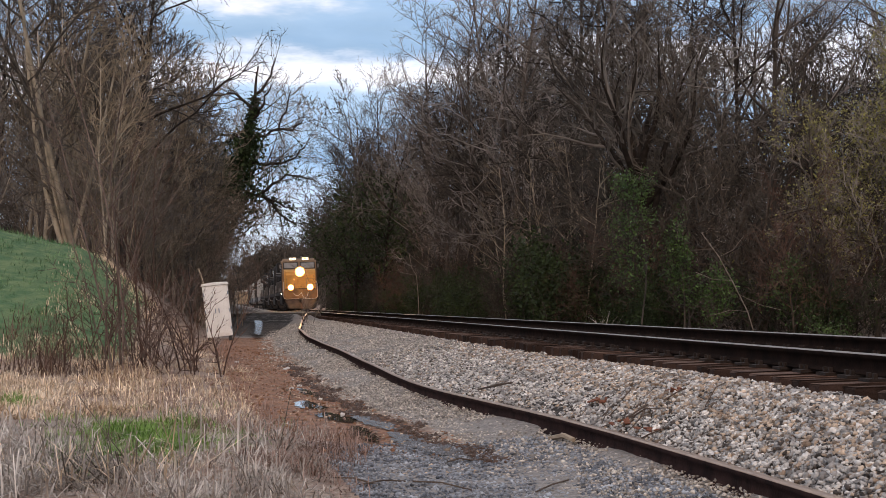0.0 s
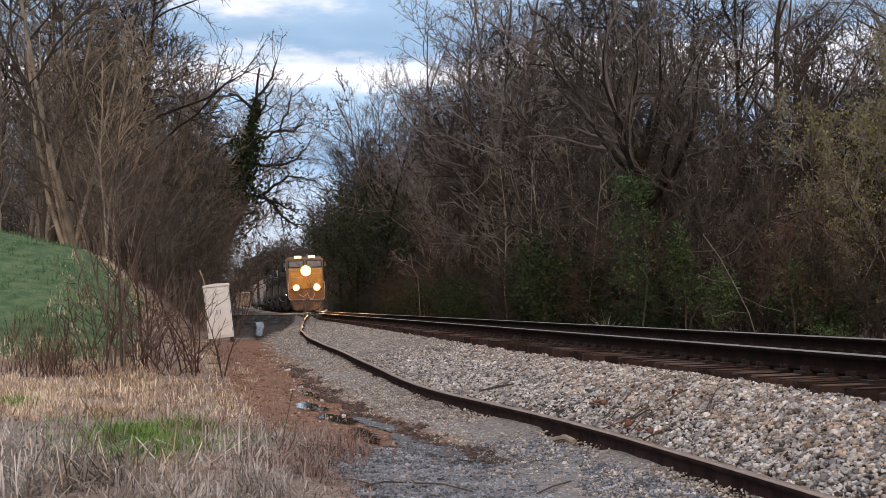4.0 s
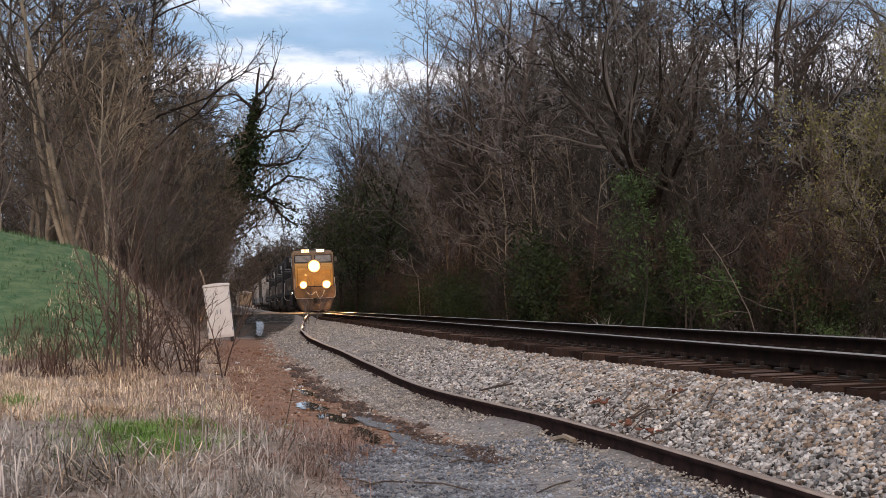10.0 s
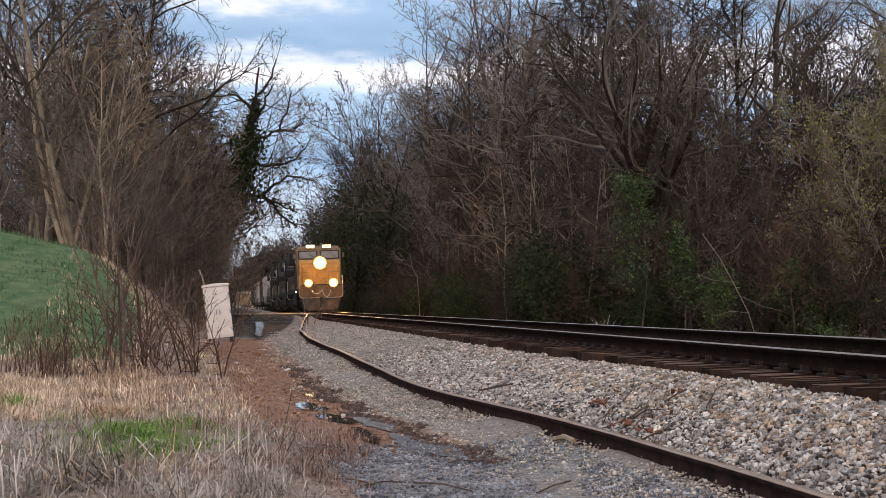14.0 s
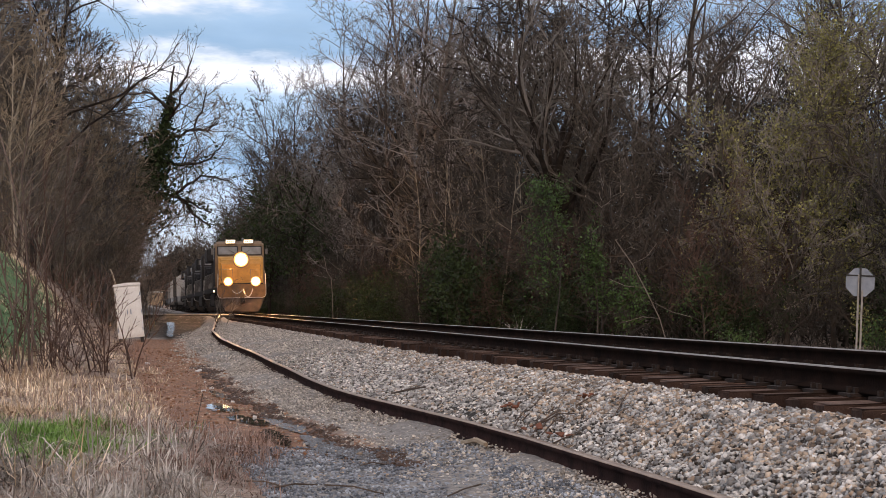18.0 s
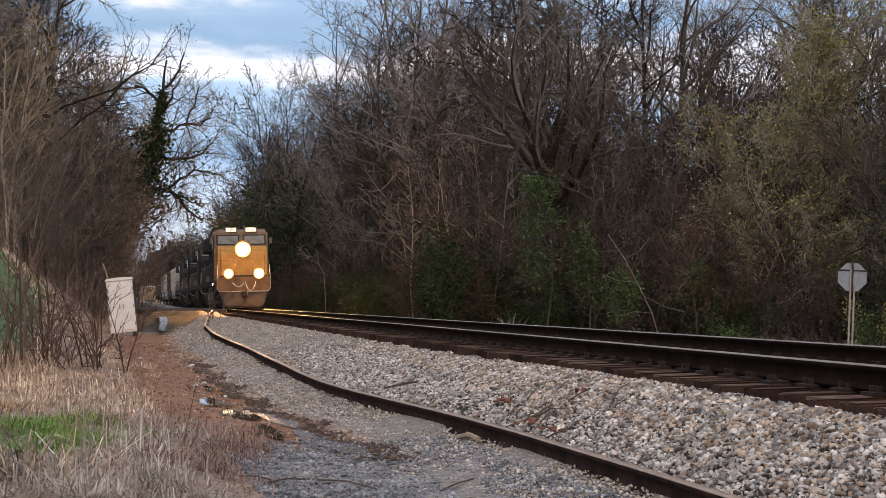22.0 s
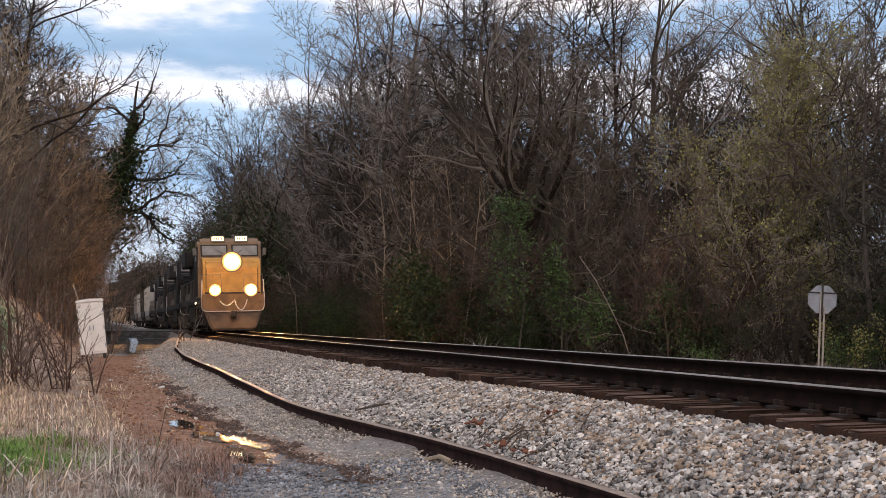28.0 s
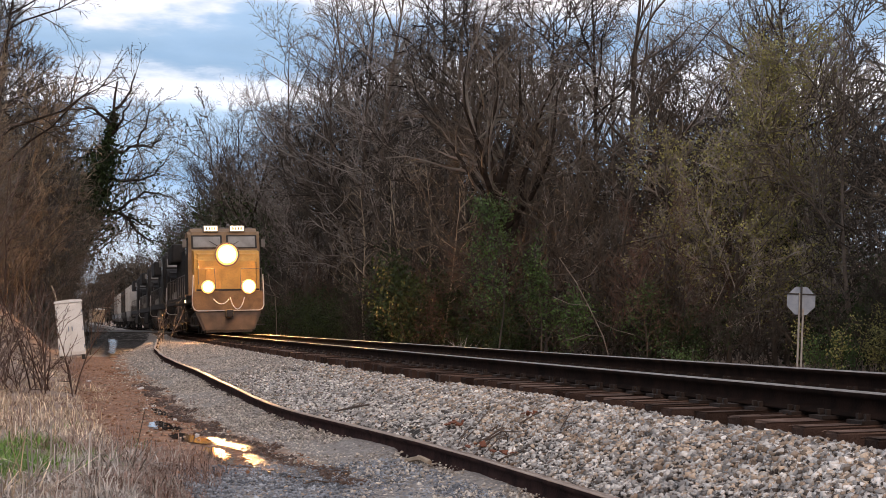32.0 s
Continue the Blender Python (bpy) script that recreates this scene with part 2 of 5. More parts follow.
def ground_material():
    """Leaf litter, mud, grass and gravel, mixed by the zones that the ground carries, with ragged borders."""
    m = bpy.data.materials.new("trackside_ground")
    m.use_nodes = True
    n, l = m.node_tree.nodes, m.node_tree.links
    b = n["Principled BSDF"]
    geo = n.new("ShaderNodeNewGeometry")

    def tex(scale, detail=5):
        t = n.new("ShaderNodeTexNoise")
        t.inputs["Scale"].default_value, t.inputs["Detail"].default_value = scale, detail
        l.new(geo.outputs["Position"], t.inputs["Vector"])
        return t.outputs["Fac"]

    def two(a, c, fac, lo=.38, hi=.62):
        r, x = n.new("ShaderNodeMapRange"), n.new("ShaderNodeMix")
        r.inputs[1].default_value, r.inputs[2].default_value = lo, hi
        x.data_type = "RGBA"
        for slot, v in (("A", a), ("B", c)):
            if isinstance(v, tuple):
                x.inputs[slot].default_value = (*v, 1)
            else:
                l.new(v, x.inputs[slot])
        l.new(fac, r.inputs[0])
        l.new(r.outputs[0], x.inputs["Factor"])
        return x.outputs["Result"]

    broad, mid, fine, grain = tex(.7), tex(3.2), tex(14, 7), tex(45, 3)
    zone = n.new("ShaderNodeAttribute")
    zone.attribute_name = "zone"
    sep = n.new("ShaderNodeSeparateColor")
    l.new(zone.outputs["Color"], sep.inputs[0])

    def ragged(weight):
        a = n.new("ShaderNodeMath")
        a.operation = "ADD"
        s = n.new("ShaderNodeMath")
        s.operation = "MULTIPLY_ADD"
        s.inputs[1].default_value, s.inputs[2].default_value = 1.5, -.75
        both = n.new("ShaderNodeMath")
        both.operation = "ADD"
        half = n.new("ShaderNodeMath")
        half.operation = "MULTIPLY"
        half.inputs[1].default_value = .5
        l.new(fine, both.inputs[0])
        l.new(mid, both.inputs[1])
        l.new(both.outputs[0], half.inputs[0])
        l.new(half.outputs[0], s.inputs[0])
        l.new(weight, a.inputs[0])
        l.new(s.outputs[0], a.inputs[1])
        return a.outputs[0]

    litter = two(two((.27, .19, .145), (.44, .335, .265), mid), (.075, .053, .04), fine, .5, .75)
    mud = two(two((.29, .12, .055), (.36, .185, .1), mid), (.1, .047, .028), fine, .44, .66)
    green = two((.06, .14, .055), (.14, .21, .09), mid)
    gravel = two(two((.24, .22, .205), (.36, .335, .31), fine, .4, .6), (.14, .12, .105), grain, .5, .72)
    # near-black gravel: shade between stones painted in; also darkens the wet lane
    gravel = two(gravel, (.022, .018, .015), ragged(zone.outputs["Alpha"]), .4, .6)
    col = two(litter, gravel, ragged(sep.outputs["Blue"]), .4, .6)
    col = two(col, mud, ragged(sep.outputs["Red"]), .4, .6)
    col = two(col, green, ragged(sep.outputs["Green"]), .4, .6)
    l.new(col, b.inputs["Base Color"])
    wet = n.new("ShaderNodeMapRange")
    wet.inputs[3].default_value, wet.inputs[4].default_value = .95, .72
    l.new(sep.outputs["Red"], wet.inputs[0])
    l.new(wet.outputs[0], b.inputs["Roughness"])
    relief = n.new("ShaderNodeBump")
    relief.inputs["Strength"].default_value, relief.inputs["Distance"].default_value = .9, .06
    l.new(fine, relief.inputs["Height"])
    l.new(relief.outputs[0], b.inputs["Normal"])
    return m


GROUND = ground_material()


# ---- mesh helpers ----
def mesh_of(name, verts, faces, mats, index=None, smooth=False):
    """A mesh from an array of points and an array of equal-sided faces."""
    verts, faces = np.asarray(verts, np.float32), np.asarray(faces, np.int32)
    me = bpy.data.meshes.new(name)
    k = faces.shape[1]
    me.vertices.add(len(verts))
    me.vertices.foreach_set("co", verts.ravel())
    me.loops.add(faces.size)
    me.loops.foreach_set("vertex_index", faces.ravel())
    me.polygons.add(len(faces))
    me.polygons.foreach_set("loop_start", np.arange(0, faces.size, k, dtype=np.int32))
    for m in (mats if isinstance(mats, (list, tuple)) else [mats]):
        me.materials.append(m)
    if index is not None:
        me.polygons.foreach_set("material_index", np.asarray(index, np.int32))
    if smooth:
        me.polygons.foreach_set("use_smooth", np.ones(len(faces), dtype=bool))
    me.update(calc_edges=True)
    return me


def part(name, shape, mat, parent, label="", at=None):
    """Links a bmesh or a mesh as one object under a thing or a part (or at top level)."""
    if isinstance(shape, bmesh.types.BMesh):
        me = bpy.data.meshes.new(name)
        shape.to_mesh(me)
        shape.free()
        me.materials.append(mat)
    else:
        me = shape
    ob = new(name, me)
    if parent is not None:
        ob.parent = parent
    if at is not None:
        ob.matrix_basis = at
    if label:
        tagged(ob, label)
    return ob


def thing(name, label, category, at=None, group="", kind=""):
    ob = tagged(new(name), label, category, group, kind)
    if at is not None:
        ob.matrix_basis = at
    return ob


def box(sx, sy, sz, x=0, y=0, z=0, bevel=0.0, m=None, bm=None):
    """A block of that size with its centre at x, y, z; adds to bm where one is given."""
    bm = bm or bmesh.new()
    r = bmesh.ops.create_cube(bm, size=1, matrix=(m or Matrix()) @ Matrix.Translation((x, y, z)) @ Matrix.Diagonal((sx, sy, sz, 1)))
    if bevel:
        edges = {e for v in r["verts"] for e in v.link_edges}
        bmesh.ops.bevel(bm, geom=list(edges), offset=bevel, segments=2, affect="EDGES", profile=.6)
    return bm


def drum(r, length, x=0, y=0, z=0, axis="Y", sides=20, bevel=0.0, bm=None, r2=None):
    bm = bm or bmesh.new()
    turn = {"Z": Matrix(), "Y": pose(0, 0, 0, 90), "X": pose(0, 0, 0, 0, 90)}[axis]
    res = bmesh.ops.create_cone(bm, cap_ends=True, segments=sides, radius1=r, radius2=r if r2 is None else r2, depth=length,
                                matrix=Matrix.Translation((x, y, z)) @ turn)
    if bevel:
        edges = {e for v in res["verts"] for e in v.link_edges if len(e.link_faces) == 2 and any(len(f.verts) > 4 for f in e.link_faces)}
        bmesh.ops.bevel(bm, geom=list(edges), offset=bevel, segments=2, affect="EDGES")
    return bm


def prism(outline, depth, bm=None, axis="Y"):
    """An outline of (a, b) points in the X-Z plane (or Y-Z for axis X), pulled out by depth on both sides."""
    bm = bm or bmesh.new()
    rows = []
    for s in (-depth / 2, depth / 2):
        rows.append([bm.verts.new((a, s, b) if axis == "Y" else (s, a, b)) for a, b in outline])
    n = len(outline)
    bm.faces.new(rows[0])
    bm.faces.new(rows[1][::-1])
    for i in range(n):
        bm.faces.new((rows[0][i], rows[1][i], rows[1][(i + 1) % n], rows[0][(i + 1) % n]))
    bmesh.ops.recalc_face_normals(bm, faces=bm.faces)
    return bm


def pipe(points, r, sides=6, bm=None):
    """A bent bar through the points, of one radius or of one for each point."""
    bm = bm or bmesh.new()
    pts = [Vector(p) for p in points]
    radii = r if isinstance(r, (list, tuple)) else [r] * len(pts)
    rings = []
    for i, (p, r) in enumerate(zip(pts, radii)):
        d = (pts[min(i + 1, len(pts) - 1)] - pts[max(i - 1, 0)]).normalized()
        q = d.to_track_quat("Z", "Y")
        rings.append([bm.verts.new(p + q @ Vector((r * math.cos(a), r * math.sin(a), 0)))
                      for a in (2 * math.pi * k / sides for k in range(sides))])
    for a, b in zip(rings, rings[1:]):
        for k in range(sides):
            bm.faces.new((a[k], a[(k + 1) % sides], b[(k + 1) % sides], b[k]))
    bm.faces.new(rings[0][::-1])
    bm.faces.new(rings[-1])
    return bm


def smoothstep(a, b, x):
    t = np.clip((x - a) / (b - a), 0, 1)
    return t * t * (3 - 2 * t)


# ---- the plan: line of the track, the loose rail, the shape of the ground ----
CANT = 0.047          # the far rail lies a little higher on the curve
GAUGE = 1.505         # between the middles of the rail heads


def track_x(y):
    """The middle of the track."""
    y = np.asarray(y, float)
    c = np.clip(y, -60, 330)
    return 5.371 - 0.1273 * c - 4.08e-5 * c * c + 1.4e-8 * c ** 3 + (y - c) * track_slope(c)


def track_slope(y):
    c = np.clip(y, -60, 330)
    return -0.1273 - 8.16e-5 * c + 4.2e-8 * c * c


def lane_x(y):
    """The line by which the lane and the bank at the camera's side run."""
    y = np.asarray(y, float)
    c = np.clip(y, -60, 140)
    return 7.96 - 0.1659 * c + 7.33e-5 * c * c + (y - c) * -0.145


def rail_z(y):
    """The height of the near rail's top."""
    return 1.189 - 0.00306 * (np.clip(y, -40, 330) - 20)


LOOSE_Y = (6, 8, 9.5, 12, 13.5, 15.2, 17.5, 19.2, 21.6, 25.5, 31.1, 37.2, 46, 68, 84.5, 400)
LOOSE_U = (-4.62, -4.62, -4.59, -4.59, -4.66, -4.82, -5.0, -5.07, -5.1, -5.07, -5.03, -5.1, -4.76, -3.18, -1.93, -1.93)
LOOSE_Z = (.59, .585, .574, .56, .555, .555, .555, .561, .573, .607, .661, .714, .776, .884, .93, .93)


def loose_u(y):
    """How far the loose rail lies from the middle of the track."""
    return np.interp(y, LOOSE_Y, LOOSE_U) + lane_x(y) - track_x(y)


def loose_z(y):
    return np.interp(y, LOOSE_Y, LOOSE_Z)


def ground_row(u, y):
    """Heights of the ground across the track at one distance y, for an array of offsets u."""
    top, lu = float(rail_z(y)), float(loose_u(y))
    lz = float(loose_z(y)) - 0.125
    hill = float(smoothstep(24, 37, y))
    low = 0.33 + 0.1 * float(smoothstep(20, 46, y))
    verge = 0.42
    far = min(float(y), 330.0)
    fall = top - 0.9 - 0.15
    k = float(lane_x(y) - track_x(y))
    pts_u = [-400 + k, -60 + k, -14 + k, -12.7 + k, -10.6 + k, -9.3 + k, -7.8 + k, lu - 3.0, lu - 2.3, lu - 1.9, lu - 0.9, lu - 0.5, lu, -1.66, -1.34, -1.06, 1.28, 1.4, 2.0, 4.6, 9, 22, 40, 70, 140, 400]
    back = float(smoothstep(13, 21, y))
    flat = 0.15 if y < 8 else 0.42
    pts_z = [flat + 5.5 * hill, flat + 3.4 * hill, flat + 3.0 * hill, flat + 2.9 * hill, flat + 2.45 * hill, flat + 1.3 * hill, verge - .05 * hill, verge, low + .03, low,
             low, lz - .06, lz, top - .34 - .03 * back, top - .275 - .035 * back, top - .29 - .016 * back, top - .28 + CANT, top - .29 + CANT, top - .34 + CANT, fall, 0.15, 0.5, 3.0, 8.0, 14.0, 17.0]
    rise = float(smoothstep(81, 84, y) * (1 - smoothstep(112, 118, y)))
    for i, q in enumerate(pts_u):
        if -7.4 < q < -1.5:
            pts_z[i] += (top - .09 - pts_z[i]) * rise
    if lu > -1.9:
        pts_u[12], pts_z[12] = -1.9, top - .3
    return np.interp(u, pts_u, pts_z)


def ground_z(x, y):
    return float(ground_row(np.array([x - float(track_x(y))]), y)[0])


def build_ground():
    ys = np.concatenate([np.linspace(-60, 4, 14), np.arange(6, 9, 1), np.arange(9, 42, .25), np.arange(42, 130, 1.0), np.geomspace(130, 4200, 30)])
    us = np.concatenate([-np.geomspace(2500, 17.5, 22), np.arange(-17, 3, .2), np.array([3, 3.6, 4.2, 5, 6, 7.5, 9, 11, 13, 16, 19, 22]), np.geomspace(25, 2500, 22)])
    rng = np.random.default_rng(4)
    V, Z = [], []
    for y in ys:
        z = ground_row(us, y)
        wet = (us > loose_u(y) - 2.3) & (us < loose_u(y) - .9)
        bumpy = np.where((us > -2.1) & (us < 2.2), 0.0, np.where(wet, .25, 1.0)) * np.clip(1 - abs(y - 40) / 300, .2, 1)
        x = track_x(y) + us
        z = z + bumpy * np.array([0.035 * noise.noise(Vector((a * .9, y * .5, 0))) + 0.018 * noise.noise(Vector((a * 3.1, y * 2.0, 7))) for a in x])
        V.append(np.stack([x, np.full_like(x, y), z], 1))
        lu = loose_u(y)
        mud = smoothstep(lu - 2.6, lu - 2.0, us) * (1 - smoothstep(lu - 1.05, lu - .7, us)) * float(smoothstep(12.0, 13.5, y) * (1 - smoothstep(45, 62, y)))
        gravel = smoothstep(lu - 1.0, lu - .55, us) * (1 - smoothstep(1.9, 2.6, us))
        # where the shade between ballast stones and ties is painted on the ground
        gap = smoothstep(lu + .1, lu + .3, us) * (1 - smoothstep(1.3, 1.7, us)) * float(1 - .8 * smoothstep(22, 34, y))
        k = float(lane_x(y) - track_x(y))
        near = float(1 - smoothstep(12.2, 13.8, y)) * smoothstep(-7.0 + k, -6.6 + k, us) * (us < 0)
        far_lane = float(smoothstep(40, 60, y)) * smoothstep(-7.6 + k, -7.0 + k, us) * (us < 0)
        wet_lane = float(smoothstep(44, 54, y)) * smoothstep(-7.8 + k, -7.2 + k, us) * (1 - smoothstep(lu - .9, lu - .3, us))
        gravel = np.maximum(gravel, np.maximum(near, np.maximum(far_lane * .3, wet_lane)))
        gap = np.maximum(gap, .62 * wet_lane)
        mud = mud * (1 - .8 * wet_lane)
        green = (1 - smoothstep(-9.4 + k, -8.8 + k, us)) * smoothstep(-60, -40, us) * float(smoothstep(25, 28, y) * (1 - smoothstep(40, 46, y)))
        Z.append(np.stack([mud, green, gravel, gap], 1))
    h, w = len(ys), len(us)
    i = np.arange(h * w).reshape(h, w)
    F = np.stack([i[:-1, :-1], i[:-1, 1:], i[1:, 1:], i[1:, :-1]], -1).reshape(-1, 4)
    me = mesh_of("ground", np.concatenate(V), F, GROUND, smooth=True)
    att = me.color_attributes.new("zone", "FLOAT_COLOR", "POINT")
    att.data.foreach_set("color", np.concatenate(Z).astype(np.float32).ravel())
    return tagged(new("ground", me), "uneven trackside ground of leaf litter, red mud and gravel", "ground", kind="structure")


build_ground()


# ---- the railway ----
RAIL_PROFILE = ((-.076, 0), (.076, 0), (.076, .012), (.02, .03), (.009, .05), (.009, .11), (.036, .122), (.037, .15), (.028, .16),
                (-.028, .16), (-.037, .15), (-.036, .122), (-.009, .11), (-.009, .05), (-.02, .03), (-.076, .012))


def swept(name, profile, pts, mats, pick):
    """A profile of (side, up) points drawn along a line of points; pick gives each side's material."""
    pts = np.asarray(pts, float)
    d = np.gradient(pts, axis=0)
    d /= np.linalg.norm(d, axis=1)[:, None]
    side = np.stack([d[:, 1], -d[:, 0], np.zeros(len(d))], 1)
    side /= np.linalg.norm(side, axis=1)[:, None]
    up = np.cross(side, d)
    prof = np.asarray(profile)
    V = (pts[:, None] + side[:, None] * prof[None, :, :1] + up[:, None] * prof[None, :, 1:]).reshape(-1, 3)
    n, k = len(pts), len(prof)
    i = np.arange(n * k).reshape(n, k)
    j = np.roll(i, -1, axis=1)
    F = np.stack([i[:-1], i[1:], j[1:], j[:-1]], -1).reshape(-1, 4)
    idx = np.tile([pick(q) for q in range(k)], n - 1)
    return mesh_of(name, V, F, mats, idx)


def tie_mesh(seed):
    rng = random.Random(seed)
    bm = box(2.6, .2, .18, 0, 0, -.09, bevel=.012)
    for v in bm.verts:
        v.co += Vector((rng.uniform(-.02, .02), rng.uniform(-.008, .008), rng.uniform(-.006, .004)))
    for _ in range(4):
        box(rng.uniform(.5, 1.4), .006, .012, rng.uniform(-.6, .6), rng.uniform(-.09, .09), .002, bm=bm)
    me = bpy.data.meshes.new("tie")
    bm.to_mesh(me)
    bm.free()
    me.materials.append(WOOD_TIE)
    me.materials.append(WOOD_TOP)
    # upward faces take the paler tone, so light from above is painted in
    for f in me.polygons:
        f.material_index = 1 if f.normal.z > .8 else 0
    return me


def on_track(y, du=0.0, dz=0.0):
    """The pose of a thing lying on the track at y: its x across, its y along."""
    a = math.degrees(math.atan(-float(track_slope(y))))
    zc = float(rail_z(y)) + CANT / 2
    lean = math.degrees(math.atan(CANT / GAUGE))
    return pose(float(track_x(y)), y, zc, 0, 0, a) @ pose(0, 0, 0, 0, -lean, 0) @ pose(du, 0, dz)


def build_track():
    track = thing("railway_track", "single main line of dark steel rails on creosoted ties", "railway track", kind="structure")
    ys = np.concatenate([np.arange(-40, 130, 1.0), np.arange(130, 334, 4.0)])
    for s, label in ((-1, "near running rail, dark web and worn head"), (1, "far running rail, dark web and worn head")):
        pts = [tuple((on_track(y, s * GAUGE / 2, -.16)).translation) for y in ys]
        part("rail", swept("rail", RAIL_PROFILE, pts, [RAIL_SIDE, RAIL_HEAD], lambda q: 1 if q in (7, 8, 9) else 0), None, track, label)
    shapes = [tie_mesh(i) for i in range(5)]
    rng = random.Random(3)
    y, n = 7.0, 0
    plates = bmesh.new()
    while n < 298:
        m = on_track(y, rng.uniform(-.05, .05), -.18) @ pose(0, 0, 0, 0, 0, rng.uniform(-1.5, 1.5))
        part("tie", rng.choice(shapes), None, track, at=m)
        if y < 60:
            for s in (-1, 1):
                box(.36, .19, .022, s * GAUGE / 2, 0, .011, m=m, bm=plates)
                for dx in (-.12, .12):
                    for dy in (-.05, .05):
                        box(.03, .03, .05, s * GAUGE / 2 + dx, dy, .035, m=m, bm=plates)
        y += .5
        n += 1
    part("tie_plate", plates, PLATE, track, "rusty tie plates and spikes")
    rest = bmesh.new()
    for q in list(np.arange(-38, 6.7, .5)) + list(np.arange(y, 325, .55)):
        box(2.6, .225, .18, 0, 0, -.09, m=on_track(float(q), 0, -.18), bm=rest)
    tagged(part("tie", rest, WOOD_TIE, track), kind="stuff")
    return track


build_track()


def build_loose_rail():
    rail = thing("loose_rail", "long rusty replacement rail lying loose along the ballast shoulder", "rail")
    ys = np.concatenate([np.arange(6, 50, .75), np.arange(50, 86, 1.0)])
    pts = [(float(track_x(y) + loose_u(y)) + .012 * math.sin(y * .9), y, float(loose_z(y)) - .15 + .006 * math.sin(y * .55)) for y in ys]
    part("rail_bar", swept("rail_bar", RAIL_PROFILE, pts, [RAIL_RUST, RAIL_WORN], lambda q: 1 if q in (7, 8, 9) else 0), None, rail)
    return rail


build_loose_rail()


# ---- trees ----
def unit(a):
    return a / np.maximum(np.linalg.norm(a, axis=-1, keepdims=True), 1e-9)


def grow(seed, levels, start=None, lean=(0, 0, 1)):
    """Branch pieces level by level. Each level: pieces, bend, rise, children, first child, angle, length ratio, girth ratio, taper."""
    rng = np.random.default_rng(seed)
    if start is None:
        start = (np.zeros((1, 3)), unit(np.array([lean], float)), np.array([levels[0]["length"]]), np.array([levels[0]["girth"]]))
    P, D, L, R = start
    out = []
    for k, lv in enumerate(levels):
        n, s = len(P), lv["pieces"]
        nodes, dirs, girth = [P], [D], [R]
        p, d = P, D
        for q in range(s):
            d = unit(d + rng.normal(0, lv["bend"], (n, 3)) + np.array([0, 0, lv["rise"]]))
            p = p + d * (L / s)[:, None]
            r = R * (1 - lv.get("taper", .75) * (q + 1) / s)
            out.append((k, nodes[-1], p, girth[-1], r))
            nodes.append(p)
            dirs.append(d)
            girth.append(r)
        if k + 1 == len(levels):
            break
        c = lv["children"]
        t = lv["first"] + (1 - lv["first"]) * (np.tile(np.arange(c) / c, (n, 1)) + rng.uniform(0, 1 / c, (n, c)))
        f = t * s
        i = np.minimum(f.astype(int), s - 1)
        w = (f - i)[..., None]
        N, G, DD = np.stack(nodes, 1), np.stack(girth, 1), np.stack(dirs, 1)
        a = np.arange(n)[:, None]
        cp = N[a, i] * (1 - w) + N[a, i + 1] * w
        cd = DD[a, i + 1]
        cg = G[a, i] * (1 - w[..., 0]) + G[a, i + 1] * w[..., 0]
        side = unit(np.cross(cd, unit(rng.normal(0, 1, cd.shape))))
        ang = np.radians(lv["angle"]) * rng.uniform(.65, 1.3, (n, c))
        nd = unit(cd * np.cos(ang)[..., None] + side * np.sin(ang)[..., None])
        nl = L[:, None] * lv["ratio"] * (1.15 - .6 * t) * rng.uniform(.7, 1.25, (n, c))
        nr = np.maximum(np.minimum(cg * .85, R[:, None] * lv["thin"]), lv.get("least", .007))
        P, D, L, R = cp.reshape(-1, 3), nd.reshape(-1, 3), nl.ravel(), nr.ravel()
    return out


def tubes(pieces, sides):
    """Thin tapered tubes for branch pieces, as points and four-sided faces."""
    a = np.concatenate([p[1] for p in pieces])
    b = np.concatenate([p[2] for p in pieces])
    ra = np.concatenate([p[3] for p in pieces])
    rb = np.concatenate([p[4] for p in pieces])
    d = unit(b - a)
    ref = np.where(np.abs(d[:, 2:]) < .9, np.array([[0, 0, 1.0]]), np.array([[1.0, 0, 0]]))
    s = unit(np.cross(d, ref))
    t = np.cross(d, s)
    ang = np.arange(sides) * 2 * np.pi / sides
    ring = s[:, None] * np.cos(ang)[None, :, None] + t[:, None] * np.sin(ang)[None, :, None]
    V = np.stack([a[:, None] + ring * ra[:, None, None], b[:, None] + ring * rb[:, None, None]], 1)
    n = len(a)
    base = (np.arange(n) * 2 * sides)[:, None]
    k = np.arange(sides)[None]
    F = np.stack([base + k, base + (k + 1) % sides, base + sides + (k + 1) % sides, base + sides + k], -1)
    return V.reshape(-1, 3), F.reshape(-1, 4)


def leaves(points, size, seed, spread=.2):
    """Small leaf blades scattered round points."""
    rng = np.random.default_rng(seed)
    c = points + rng.normal(0, spread, points.shape)
    a, b = unit(rng.normal(0, 1, c.shape)), unit(rng.normal(0, 1, c.shape))
    b = unit(np.cross(a, b))
    s = (size * rng.uniform(.6, 1.4, len(c)))[:, None]
    V = np.stack([c - a * s, c + b * s * .55, c + a * s, c - b * s * .55], 1).reshape(-1, 3)
    return V, np.arange(len(V)).reshape(-1, 4)


